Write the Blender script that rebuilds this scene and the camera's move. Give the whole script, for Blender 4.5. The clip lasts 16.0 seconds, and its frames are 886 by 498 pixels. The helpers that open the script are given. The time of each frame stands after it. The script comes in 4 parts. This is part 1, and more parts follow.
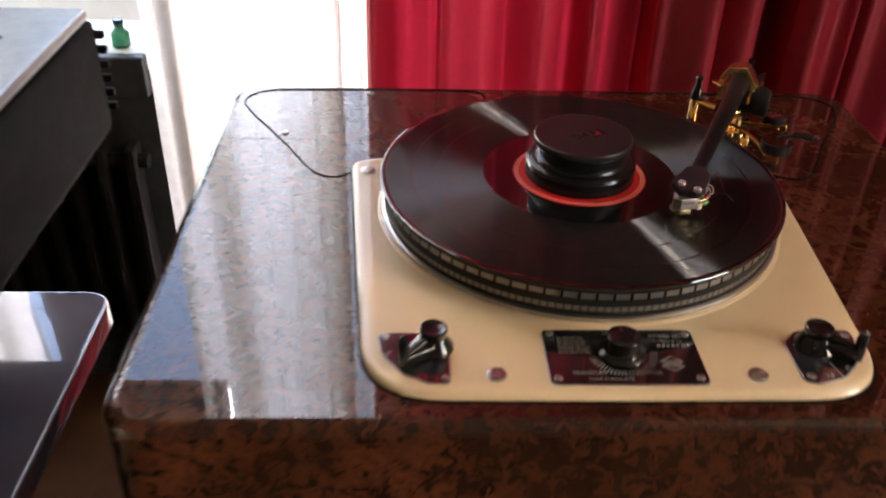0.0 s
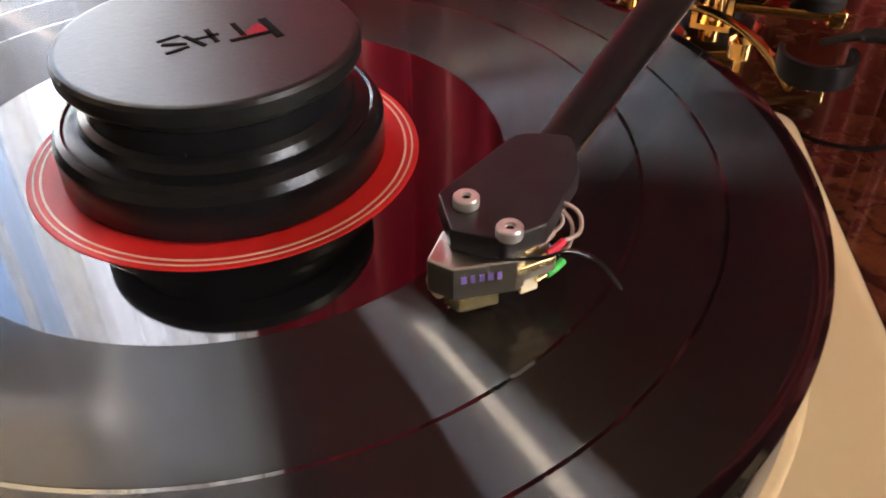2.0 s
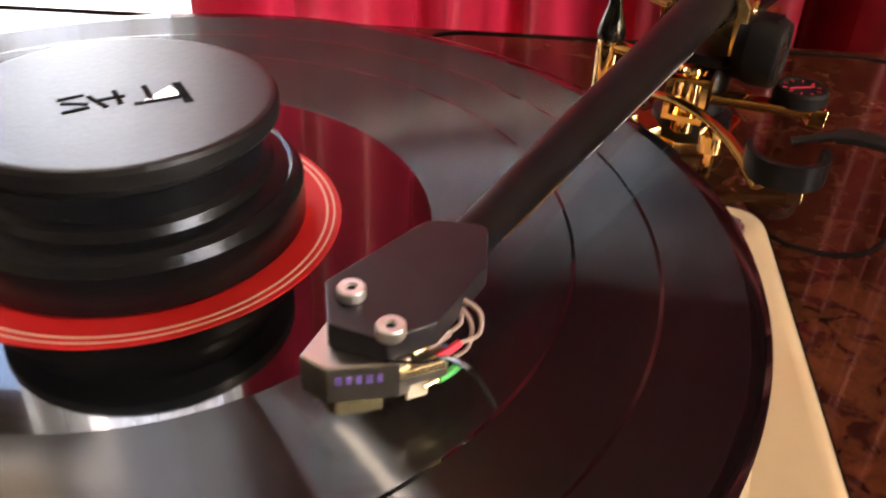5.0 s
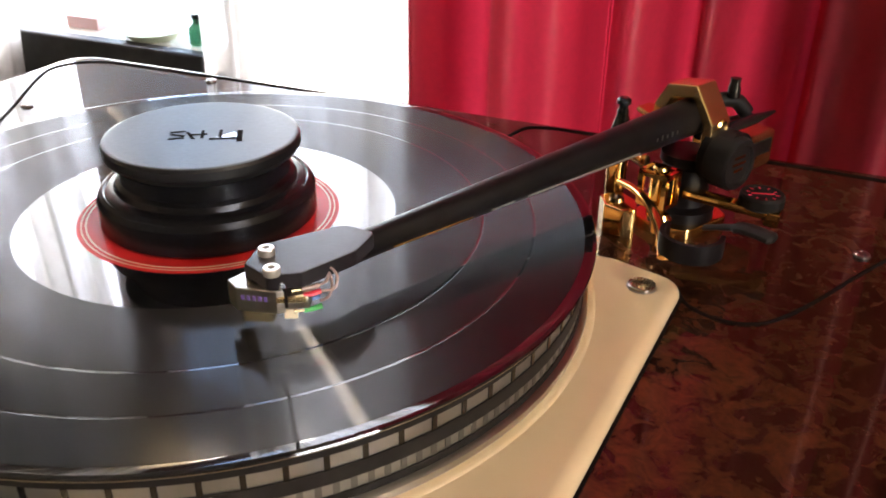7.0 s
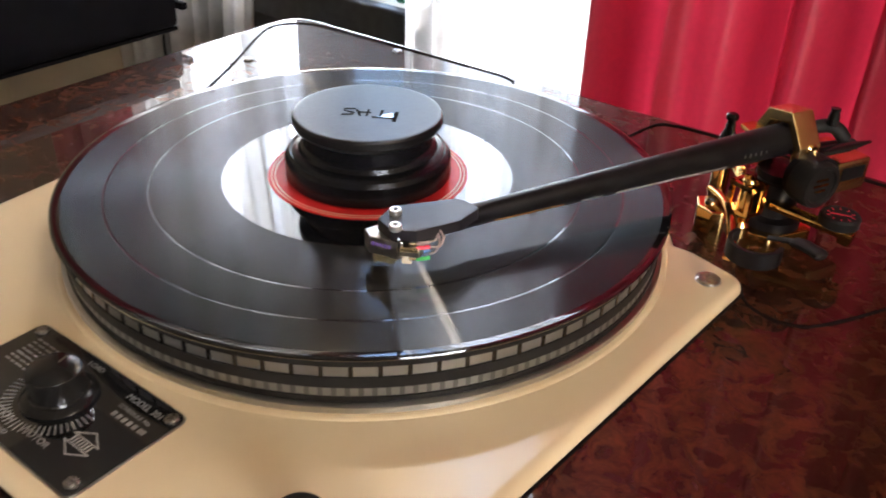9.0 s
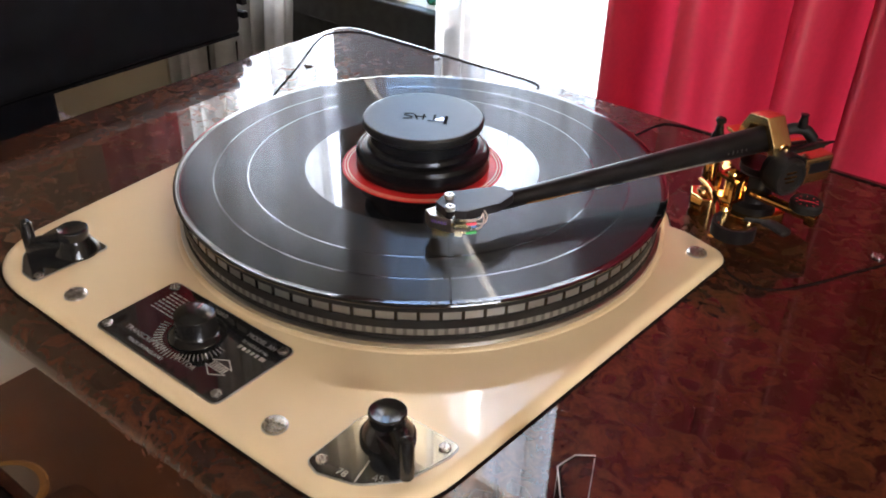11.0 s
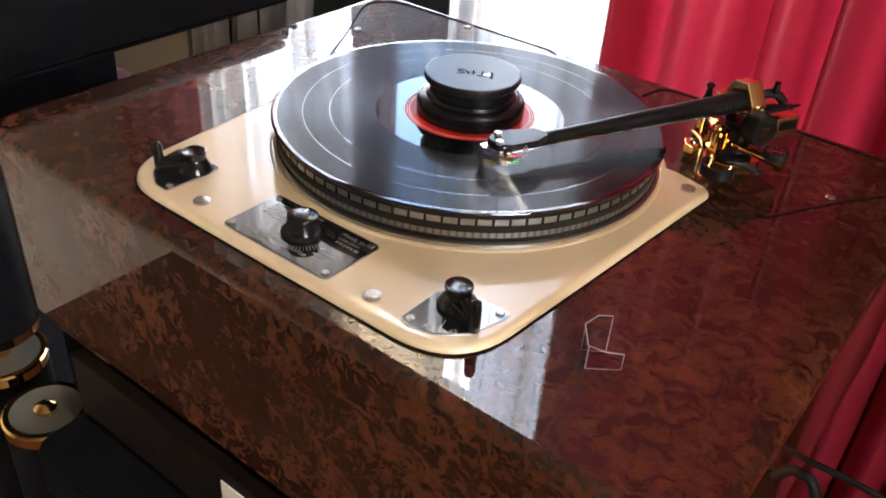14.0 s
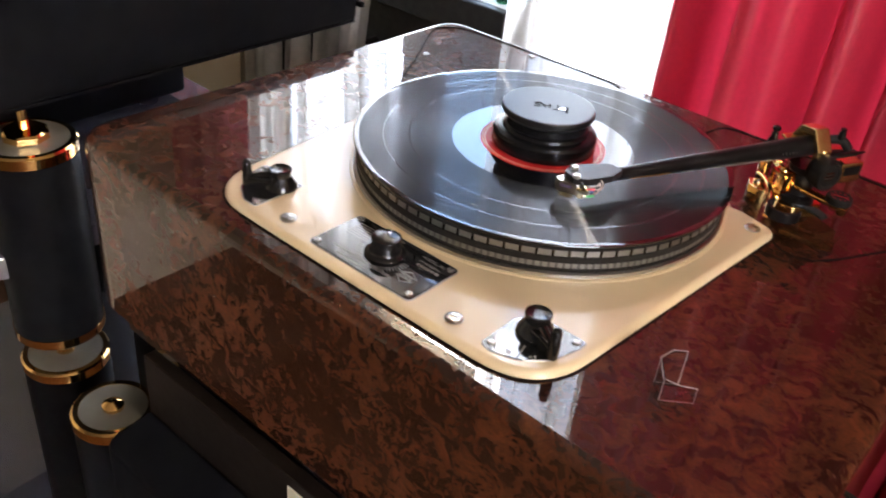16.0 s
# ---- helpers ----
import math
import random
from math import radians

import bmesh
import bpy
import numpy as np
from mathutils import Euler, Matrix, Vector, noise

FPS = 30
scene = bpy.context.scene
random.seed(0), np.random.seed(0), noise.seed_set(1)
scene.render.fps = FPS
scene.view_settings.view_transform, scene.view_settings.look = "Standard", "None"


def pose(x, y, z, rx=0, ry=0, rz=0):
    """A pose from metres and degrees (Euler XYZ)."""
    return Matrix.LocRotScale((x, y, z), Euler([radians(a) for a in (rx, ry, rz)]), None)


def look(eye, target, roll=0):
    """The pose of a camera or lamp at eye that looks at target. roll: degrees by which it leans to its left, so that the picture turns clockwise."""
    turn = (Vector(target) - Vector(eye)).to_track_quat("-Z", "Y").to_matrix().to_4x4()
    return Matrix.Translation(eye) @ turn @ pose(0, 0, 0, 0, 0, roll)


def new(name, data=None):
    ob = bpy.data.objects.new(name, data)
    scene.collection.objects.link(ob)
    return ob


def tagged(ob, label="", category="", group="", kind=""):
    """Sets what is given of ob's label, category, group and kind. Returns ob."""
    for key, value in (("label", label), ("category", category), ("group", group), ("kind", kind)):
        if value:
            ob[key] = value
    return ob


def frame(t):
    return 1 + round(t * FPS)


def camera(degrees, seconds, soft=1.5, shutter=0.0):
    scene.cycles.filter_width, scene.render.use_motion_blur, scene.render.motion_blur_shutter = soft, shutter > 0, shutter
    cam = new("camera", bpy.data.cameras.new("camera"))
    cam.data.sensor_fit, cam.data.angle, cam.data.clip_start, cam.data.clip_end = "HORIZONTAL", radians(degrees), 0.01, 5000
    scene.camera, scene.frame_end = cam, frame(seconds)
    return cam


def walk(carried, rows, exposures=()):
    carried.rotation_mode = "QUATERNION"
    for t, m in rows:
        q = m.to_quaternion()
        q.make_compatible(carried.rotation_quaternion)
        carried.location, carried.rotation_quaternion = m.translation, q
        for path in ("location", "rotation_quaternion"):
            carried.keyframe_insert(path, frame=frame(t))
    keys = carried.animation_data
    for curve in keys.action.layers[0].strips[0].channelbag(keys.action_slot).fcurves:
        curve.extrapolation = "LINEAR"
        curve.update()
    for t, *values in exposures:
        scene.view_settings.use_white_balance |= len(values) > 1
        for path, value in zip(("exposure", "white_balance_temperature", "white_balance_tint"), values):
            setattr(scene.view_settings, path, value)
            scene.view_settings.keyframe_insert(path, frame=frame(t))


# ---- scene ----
cam = camera(53.96, 16.0, soft=1.8, shutter=0.4)
EXPO = 3.8
ROWS = [
    (0, pose(-0.1282, -0.5807, 0.3437, 56.82, -1.51, -1.67)),
    (0.5, pose(-0.0513, -0.4085, 0.296, 53.3, -1.62, 1.12)),
    (1, pose(-0.021, -0.3001, 0.2354, 49.96, -0.97, 1.15)),
    (1.5, pose(0.032, -0.2323, 0.1918, 48.73, -0.32, -0.32)),
    (2, pose(0.0588, -0.1943, 0.1556, 51.32, 0.1, 0.66)),
    (2.5, pose(0.0501, -0.1915, 0.1405, 53.82, -0.08, 2.07)),
    (3, pose(0.0482, -0.1993, 0.1254, 54.6, -0.97, 2.79)),
    (3.5, pose(0.0475, -0.2043, 0.1251, 56.03, -0.72, 3.83)),
    (4, pose(0.0468, -0.2037, 0.1338, 55.44, -1.07, 3.19)),
    (4.5, pose(0.0581, -0.2023, 0.1363, 56.09, -1.34, 3.36)),
    (5, pose(0.0826, -0.1771, 0.1487, 56.1, -2.01, 3.62)),
    (5.2, pose(0.0873, -0.174, 0.1519, 56.80, -1.90, 3.94)),
    (7.3, pose(0.2084, -0.2557, 0.1863, 61.84, -0.85, 24.36)),
    (7.5, pose(0.2086, -0.255, 0.1887, 61.53, -0.87, 24.66)),
    (8, pose(0.2166, -0.2534, 0.2133, 60.17, -1.1, 24.95)),
    (8.5, pose(0.2444, -0.272, 0.223, 58.75, -1.37, 31.22)),
    (9, pose(0.2635, -0.296, 0.2316, 58.34, -1.65, 37.07)),
    (9.2, pose(0.2682, -0.3073, 0.2382, 58.45, -1.83, 38.06)),
    (11.3, pose(0.3138, -0.3922, 0.2832, 57.22, -1.27, 38.27)),
    (11.5, pose(0.3186, -0.4032, 0.2853, 56.93, -1.49, 38.22)),
    (12, pose(0.3256, -0.4323, 0.2912, 56.68, -2.2, 37.96)),
    (12.5, pose(0.3341, -0.4553, 0.2958, 56.76, -2.64, 37.77)),
    (13, pose(0.339, -0.482, 0.3024, 56.4, -3.22, 38.18)),
    (13.5, pose(0.3435, -0.4978, 0.3085, 56.0, -3.59, 38.37)),
    (14, pose(0.3491, -0.5075, 0.3178, 56.02, -3.65, 38.13)),
    (14.5, pose(0.3475, -0.5169, 0.3223, 56.37, -3.48, 37.87)),
    (15, pose(0.3481, -0.5247, 0.322, 56.45, -3.82, 37.83)),
    (15.5, pose(0.3454, -0.5298, 0.323, 56.53, -4.18, 38.4)),
    (16, pose(0.3284, -0.5444, 0.3353, 56.64, -5.36, 40.9)),
]
walk(cam, ROWS, [(0.0, EXPO - 0.25, 7600, 17), (1.5, EXPO, 7500, 15), (3.5, EXPO + 0.4, 7800, 16), (5.0, EXPO + 0.4, 7900, 17), (7.5, EXPO, 7300, 14), (9.0, EXPO + 0.02, 6900, 12), (12.0, EXPO, 6700, 11), (16.0, EXPO + 0.1, 6800, 12)])

# ---- light ----
world = bpy.data.worlds.new("daylight")
scene.world = world
world.use_nodes = True
wn = world.node_tree.nodes
sky = wn.new("ShaderNodeTexSky")
sky.sky_type = "NISHITA"
sky.sun_disc = False
sky.air_density, sky.ozone_density = 1.0, 1.6
sky.sun_elevation, sky.sun_rotation = radians(38), radians(96)
wn["Background"].inputs["Strength"].default_value = 0.15
world.node_tree.links.new(sky.outputs[0], wn["Background"].inputs["Color"])


sun = bpy.data.lights.new("sun", "SUN")
sun.energy, sun.angle, sun.color = 0.19, radians(0.5), (1.0, 0.93, 0.82)
new("sun", sun).matrix_world = look((2.9, -0.30, 2.28), (0, 0, 0))


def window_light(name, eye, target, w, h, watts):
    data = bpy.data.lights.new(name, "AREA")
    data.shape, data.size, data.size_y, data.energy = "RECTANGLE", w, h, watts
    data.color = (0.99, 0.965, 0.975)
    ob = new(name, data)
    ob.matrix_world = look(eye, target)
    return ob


window_light("window_light", (-0.41, 0.83, 0.265), (-0.41, 0, 0.265), 0.30, 2.03, 0.62)
window_light("window_light", (-0.04, 0.83, 0.265), (-0.04, 0, 0.265), 0.34, 2.03, 0.62)
# The third lamp, over the window head, is added to backlight the cream panel.
window_light("window_light", (-0.665, 0.85, 1.07), (-0.665, 0, 1.07), 0.30, 0.22, 0.62)
window_light("window_light", (-1.07, 0.83, 0.40), (-1.07, 0, 0.40), 0.38, 1.02, 0.62)
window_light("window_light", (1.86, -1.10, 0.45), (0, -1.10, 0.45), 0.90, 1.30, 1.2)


bulb = bpy.data.lights.new("ceiling_bulb", "POINT")
bulb.energy, bulb.shadow_soft_size, bulb.color = 1.7, 0.05, (1.0, 0.90, 0.76)
new("ceiling_bulb", bulb).location = (1.2, -0.30, 1.38)


# ---- materials ----
def mat(name, color, rough=0.5, metal=0.0, coat=0.0, coat_rough=0.03, aniso=0.0):
    m = bpy.data.materials.new(name)
    m.use_nodes = True
    b = m.node_tree.nodes["Principled BSDF"]
    b.inputs["Base Color"].default_value = (*color, 1)
    b.inputs["Roughness"].default_value = rough
    b.inputs["Metallic"].default_value = metal
    b.inputs["Coat Weight"].default_value = coat
    b.inputs["Coat Roughness"].default_value = coat_rough
    b.inputs["Anisotropic"].default_value = aniso
    return m


def bsdf(m):
    return m.node_tree.nodes["Principled BSDF"]


def vary(m, scale, amount, dark, light, detail=4.0, distortion=0.0, rough=None, bump=0.0, coords="Object"):
    """Two-scale colour and gloss variation."""
    nt = m.node_tree
    tc = nt.nodes.new("ShaderNodeTexCoord")
    n1 = nt.nodes.new("ShaderNodeTexNoise")
    n1.inputs["Scale"].default_value, n1.inputs["Detail"].default_value = scale, detail
    n1.inputs["Distortion"].default_value = distortion
    nt.links.new(tc.outputs[coords], n1.inputs["Vector"])
    ramp = nt.nodes.new("ShaderNodeValToRGB")
    ramp.color_ramp.elements[0].position, ramp.color_ramp.elements[1].position = 0.5 - amount, 0.5 + amount
    ramp.color_ramp.elements[0].color, ramp.color_ramp.elements[1].color = (*dark, 1), (*light, 1)
    nt.links.new(n1.outputs["Fac"], ramp.inputs["Fac"])
    nt.links.new(ramp.outputs["Color"], bsdf(m).inputs["Base Color"])
    if rough:
        n2 = nt.nodes.new("ShaderNodeTexNoise")
        n2.inputs["Scale"].default_value, n2.inputs["Detail"].default_value = scale * 4.3, 5.0
        nt.links.new(tc.outputs[coords], n2.inputs["Vector"])
        mr = nt.nodes.new("ShaderNodeMapRange")
        mr.inputs["To Min"].default_value, mr.inputs["To Max"].default_value = rough
        nt.links.new(n2.outputs["Fac"], mr.inputs["Value"])
        nt.links.new(mr.outputs[0], bsdf(m).inputs["Roughness"])
    if bump:
        n3 = nt.nodes.new("ShaderNodeTexNoise")
        n3.inputs["Scale"].default_value, n3.inputs["Detail"].default_value = scale * 6.0, 4.0
        nt.links.new(tc.outputs[coords], n3.inputs["Vector"])
        bp = nt.nodes.new("ShaderNodeBump")
        bp.inputs["Strength"].default_value, bp.inputs["Distance"].default_value = bump, 0.001
        nt.links.new(n3.outputs["Fac"], bp.inputs["Height"])
        nt.links.new(bp.outputs["Normal"], bsdf(m).inputs["Normal"])
    return m


def burl():
    """Dark reddish burl: cloudy figure, small worm-like eyes, fine pores, under clear lacquer."""
    m = mat("burl_walnut_lacquer", (0.1, 0.03, 0.015), 0.4, coat=1.0, coat_rough=0.008)
    bsdf(m).inputs["Coat IOR"].default_value = 1.62
    nt = m.node_tree
    L = nt.links.new

    def noise(scale, detail, rough, distortion, vec):
        n = nt.nodes.new("ShaderNodeTexNoise")
        for key, value in (("Scale", scale), ("Detail", detail), ("Roughness", rough), ("Distortion", distortion)):
            n.inputs[key].default_value = value
        L(vec, n.inputs["Vector"])
        return n

    def spread(src, lo, hi, a, b):
        r = nt.nodes.new("ShaderNodeMapRange")
        for key, value in (("From Min", lo), ("From Max", hi), ("To Min", a), ("To Max", b)):
            r.inputs[key].default_value = value
        L(src, r.inputs["Value"])
        return r.outputs[0]

    def times(a, b):
        k = nt.nodes.new("ShaderNodeMath")
        k.operation = "MULTIPLY"
        L(a, k.inputs[0])
        L(b, k.inputs[1])
        return k.outputs[0]

    tc = nt.nodes.new("ShaderNodeTexCoord").outputs["Object"]
    warp = noise(28.0, 4.0, 0.6, 0.0, tc)
    add = nt.nodes.new("ShaderNodeVectorMath")
    add.operation = "MULTIPLY_ADD"
    add.inputs[1].default_value = (0.024, 0.024, 0.024)
    L(warp.outputs["Color"], add.inputs[0])
    L(tc, add.inputs[2])
    figure = noise(74.0, 5.0, 0.62, 1.2, add.outputs[0])
    ramp = nt.nodes.new("ShaderNodeValToRGB")
    e = ramp.color_ramp.elements
    e[0].position, e[0].color = 0.34, (0.082, 0.0235, 0.0092, 1)
    e[1].position, e[1].color = 0.67, (0.010, 0.0030, 0.0018, 1)
    e.new(0.47).color = (0.056, 0.0155, 0.0062, 1)
    e.new(0.57).color = (0.026, 0.0070, 0.0032, 1)
    L(figure.outputs["Fac"], ramp.inputs["Fac"])
    clouds = spread(noise(9.0, 3.0, 0.5, 0.8, tc).outputs["Fac"], 0.32, 0.68, 0.50, 1.25)
    worms = nt.nodes.new("ShaderNodeTexVoronoi")
    worms.feature = "SMOOTH_F1"
    worms.inputs["Scale"].default_value = 210.0
    L(add.outputs[0], worms.inputs["Vector"])
    eyes = spread(worms.outputs["Distance"], 0.12, 0.42, 0.70, 1.08)
    pores = spread(noise(520.0, 2.0, 0.5, 0.0, tc).outputs["Fac"], 0.35, 0.6, 0.90, 1.03)
    mul = nt.nodes.new("ShaderNodeVectorMath")
    mul.operation = "SCALE"
    L(ramp.outputs["Color"], mul.inputs[0])
    L(times(times(clouds, eyes), pores), mul.inputs["Scale"])
    L(mul.outputs[0], bsdf(m).inputs["Base Color"])
    return m


def vinyl(name, rough, aniso):
    m = mat(name, (0.004, 0.004, 0.0045), rough, coat=0.31 if aniso else 1.0, coat_rough=0.09 if aniso else 0.02)
    bsdf(m).inputs["Specular IOR Level"].default_value = 0.5
    if aniso:
        bsdf(m).inputs["Specular IOR Level"].default_value = 0.02
    if aniso:
        nt = m.node_tree
        tan = nt.nodes.new("ShaderNodeTangent")
        tan.direction_type, tan.axis = "RADIAL", "Z"
        groove = nt.nodes.new("ShaderNodeBsdfAnisotropic")
        groove.inputs["Roughness"].default_value, groove.inputs["Anisotropy"].default_value = rough, aniso
        nt.links.new(tan.outputs[0], groove.inputs["Tangent"])
        mix = nt.nodes.new("ShaderNodeMixShader")
        mix.inputs[0].default_value = 0.08
        nt.links.new(bsdf(m).outputs[0], mix.inputs[1])
        nt.links.new(groove.outputs[0], mix.inputs[2])
        nt.links.new(mix.outputs[0], nt.nodes["Material Output"].inputs["Surface"])
        tc = nt.nodes.new("ShaderNodeTexCoord")
        sx = nt.nodes.new("ShaderNodeVectorMath")
        sx.operation = "MULTIPLY"
        sx.inputs[1].default_value = (1, 1, 0)
        nt.links.new(tc.outputs["Object"], sx.inputs[0])
        ln = nt.nodes.new("ShaderNodeVectorMath")
        ln.operation = "LENGTH"
        nt.links.new(sx.outputs[0], ln.inputs[0])
        nz = nt.nodes.new("ShaderNodeTexNoise")
        nz.noise_dimensions = "1D"
        nz.inputs["Scale"].default_value, nz.inputs["Detail"].default_value = 900.0, 4.0
        nt.links.new(ln.outputs["Value"], nz.inputs["W"])
        mr = nt.nodes.new("ShaderNodeMapRange")
        mr.inputs["From Min"].default_value, mr.inputs["From Max"].default_value = 0.3, 0.7
        mr.inputs["To Min"].default_value, mr.inputs["To Max"].default_value = rough * 0.90, rough * 1.10
        nt.links.new(nz.outputs["Fac"], mr.inputs["Value"])
        nt.links.new(mr.outputs[0], groove.inputs["Roughness"])
    return m


def cloth(name, color, through_light, clear, scale=60.0, folds=0.0, satin=0.0):
    """Woven curtain: diffuse, light passing through, and open weave."""
    m = bpy.data.materials.new(name)
    m.use_nodes = True
    nt = m.node_tree
    nt.nodes.remove(nt.nodes["Principled BSDF"])
    L = nt.links.new
    out = nt.nodes["Material Output"]
    tc = nt.nodes.new("ShaderNodeTexCoord")
    nz = nt.nodes.new("ShaderNodeTexNoise")
    nz.inputs["Scale"].default_value, nz.inputs["Detail"].default_value = scale, 5.0
    L(tc.outputs["Object"], nz.inputs["Vector"])
    ramp = nt.nodes.new("ShaderNodeValToRGB")
    ramp.color_ramp.elements[0].position, ramp.color_ramp.elements[1].position = 0.3, 0.7
    ramp.color_ramp.elements[0].color = (*[c * 0.86 for c in color], 1)
    ramp.color_ramp.elements[1].color = (*color, 1)
    L(nz.outputs["Fac"], ramp.inputs["Fac"])
    dif, tra, clr = (nt.nodes.new(n) for n in ("ShaderNodeBsdfDiffuse", "ShaderNodeBsdfTranslucent", "ShaderNodeBsdfTransparent"))
    L(ramp.outputs["Color"], dif.inputs["Color"])
    L(ramp.outputs["Color"], tra.inputs["Color"])
    m1, m2 = nt.nodes.new("ShaderNodeMixShader"), nt.nodes.new("ShaderNodeMixShader")
    m1.inputs[0].default_value, m2.inputs[0].default_value = through_light, clear
    if folds:
        sep = nt.nodes.new("ShaderNodeSeparateXYZ")
        L(tc.outputs["Object"], sep.inputs[0])
        fn = nt.nodes.new("ShaderNodeTexNoise")
        fn.noise_dimensions = "1D"
        fn.inputs["Scale"].default_value, fn.inputs["Detail"].default_value = folds, 1.0
        L(sep.outputs["X"], fn.inputs["W"])
        fr = nt.nodes.new("ShaderNodeMapRange")
        fr.inputs["From Min"].default_value, fr.inputs["From Max"].default_value = 0.42, 0.58
        fr.inputs["To Min"].default_value, fr.inputs["To Max"].default_value = 0.12, clear
        L(fn.outputs["Fac"], fr.inputs["Value"])
        L(fr.outputs[0], m2.inputs[0])
    L(dif.outputs[0], m1.inputs[1])
    L(tra.outputs[0], m1.inputs[2])
    woven = m1.outputs[0]
    if satin:
        gls, m3 = nt.nodes.new("ShaderNodeBsdfGlossy"), nt.nodes.new("ShaderNodeMixShader")
        gls.inputs["Color"].default_value, gls.inputs["Roughness"].default_value = (1.0, 0.62, 0.60, 1), 0.42
        m3.inputs[0].default_value = satin
        L(woven, m3.inputs[1])
        L(gls.outputs[0], m3.inputs[2])
        woven = m3.outputs[0]
    L(woven, m2.inputs[1])
    L(clr.outputs[0], m2.inputs[2])
    L(m2.outputs[0], out.inputs["Surface"])
    return m


def clear_mat(name, color, rough, ior):
    m = mat(name, color, rough)
    bsdf(m).inputs["Transmission Weight"].default_value = 1.0
    bsdf(m).inputs["IOR"].default_value = ior
    return m


BURL = burl()
CREAM = vary(mat("cream_enamel", (0.8, 0.6, 0.34), 0.3, coat=0.8, coat_rough=0.04), 14, 0.3, (0.74, 0.555, 0.335), (0.80, 0.62, 0.385), rough=(0.25, 0.4))
GROOVE = vinyl("vinyl_grooves", 0.26, 0.94)
DEADWAX = vinyl("vinyl_smooth", 0.06, 0.0)
LABEL = vary(mat("red_paper_label", (0.7, 0.02, 0.02), 0.45, coat=0.06, coat_rough=0.12), 90, 0.3, (0.62, 0.018, 0.02), (0.74, 0.03, 0.03))
LABEL_RING = mat("pale_label_print", (0.85, 0.55, 0.42), 0.4)
CLAMP = vary(mat("black_anodised_aluminium", (0.02, 0.02, 0.022), 0.3, 0.0), 60, 0.3, (0.004, 0.004, 0.005), (0.009, 0.009, 0.010), rough=(0.2, 0.3))
CLAMP_TOP = vary(mat("satin_black_top", (0.04, 0.04, 0.043), 0.38, 0.0), 120, 0.3, (0.007, 0.007, 0.008), (0.013, 0.013, 0.014), rough=(0.28, 0.38), bump=0.05)
RUBBER = vary(mat("black_rubber", (0.02, 0.018, 0.017), 0.55), 200, 0.3, (0.006, 0.005, 0.005), (0.013, 0.011, 0.010))
STEEL = vary(mat("brushed_aluminium", (0.6, 0.58, 0.54), 0.3, 1.0), 60, 0.3, (0.40, 0.38, 0.35), (0.5, 0.48, 0.45), rough=(0.26, 0.34))
CHROME = vary(mat("polished_screw_steel", (0.72, 0.7, 0.68), 0.12, 1.0), 300, 0.3, (0.6, 0.58, 0.56), (0.8, 0.78, 0.76), rough=(0.10, 0.15))
GOLD = vary(mat("gold_plate", (1.0, 0.63, 0.22), 0.12, 1.0), 150, 0.3, (0.86, 0.50, 0.17), (0.95, 0.61, 0.25), rough=(0.06, 0.11))
GOLD_SATIN = vary(mat("satin_gold_plate", (0.95, 0.74, 0.42), 0.3, 1.0), 150, 0.3, (0.92, 0.62, 0.28), (1.0, 0.73, 0.38), rough=(0.18, 0.26))
BAKELITE = vary(mat("black_bakelite", (0.008, 0.007, 0.007), 0.16, coat=0.25), 80, 0.3, (0.005, 0.0045, 0.0045), (0.011, 0.010, 0.0095), rough=(0.12, 0.24))
PLATE = vary(mat("black_etched_plate", (0.01, 0.01, 0.011), 0.15, 0.0, coat=1.0, coat_rough=0.03), 90, 0.3, (0.007, 0.007, 0.008), (0.013, 0.013, 0.014), rough=(0.12, 0.18))
PRINT = mat("silver_print", (0.30, 0.28, 0.26), 0.4, 0.3)
STROBE1 = vary(mat("etched_strobe_metal", (0.3, 0.3, 0.28), 0.4, 0.9), 60, 0.3, (0.20, 0.195, 0.18), (0.30, 0.29, 0.27), rough=(0.32, 0.45))
ARMBLACK = vary(mat("magnesium_black", (0.035, 0.03, 0.032), 0.36), 90, 0.3, (0.006, 0.005, 0.0055), (0.012, 0.010, 0.0105), rough=(0.3, 0.42))
SHELL = vary(mat("headshell_black", (0.04, 0.036, 0.04), 0.32), 140, 0.3, (0.015, 0.013, 0.015), (0.026, 0.022, 0.025), rough=(0.26, 0.4), bump=0.04)
CART = mat("satin_titanium", (0.62, 0.57, 0.5), 0.30, 1.0)
BRASS = mat("pale_brass", (0.85, 0.66, 0.36), 0.25, 0.9)
IVORY = mat("ivory_plastic", (0.78, 0.68, 0.5), 0.4)
PURPLE = mat("violet_print", (0.16, 0.10, 0.34), 0.5)
WIRE_RED = mat("red_sleeve", (0.75, 0.03, 0.07), 0.4)
WIRE_GREEN = mat("green_sleeve", (0.03, 0.45, 0.09), 0.4)
WIRE_BLUE = mat("blue_sleeve", (0.08, 0.2, 0.5), 0.4)
WIRE_WHITE = mat("pale_pink_sleeve", (0.50, 0.36, 0.32), 0.4)
CLEARP = clear_mat("clear_acrylic", (0.98, 0.98, 0.98), 0.02, 1.47)
# Whitish colour that paints the bright glint along the guard's edges.
EDGE_GLINT = mat("pale_edge_glint", (0.6, 0.6, 0.61), 0.15)
bsdf(EDGE_GLINT).inputs["Transmission Weight"].default_value = 0.15
SEAM = mat("dark_seam", (0.006, 0.004, 0.004), 0.9)
bsdf(SEAM).inputs["Specular IOR Level"].default_value = 0.1
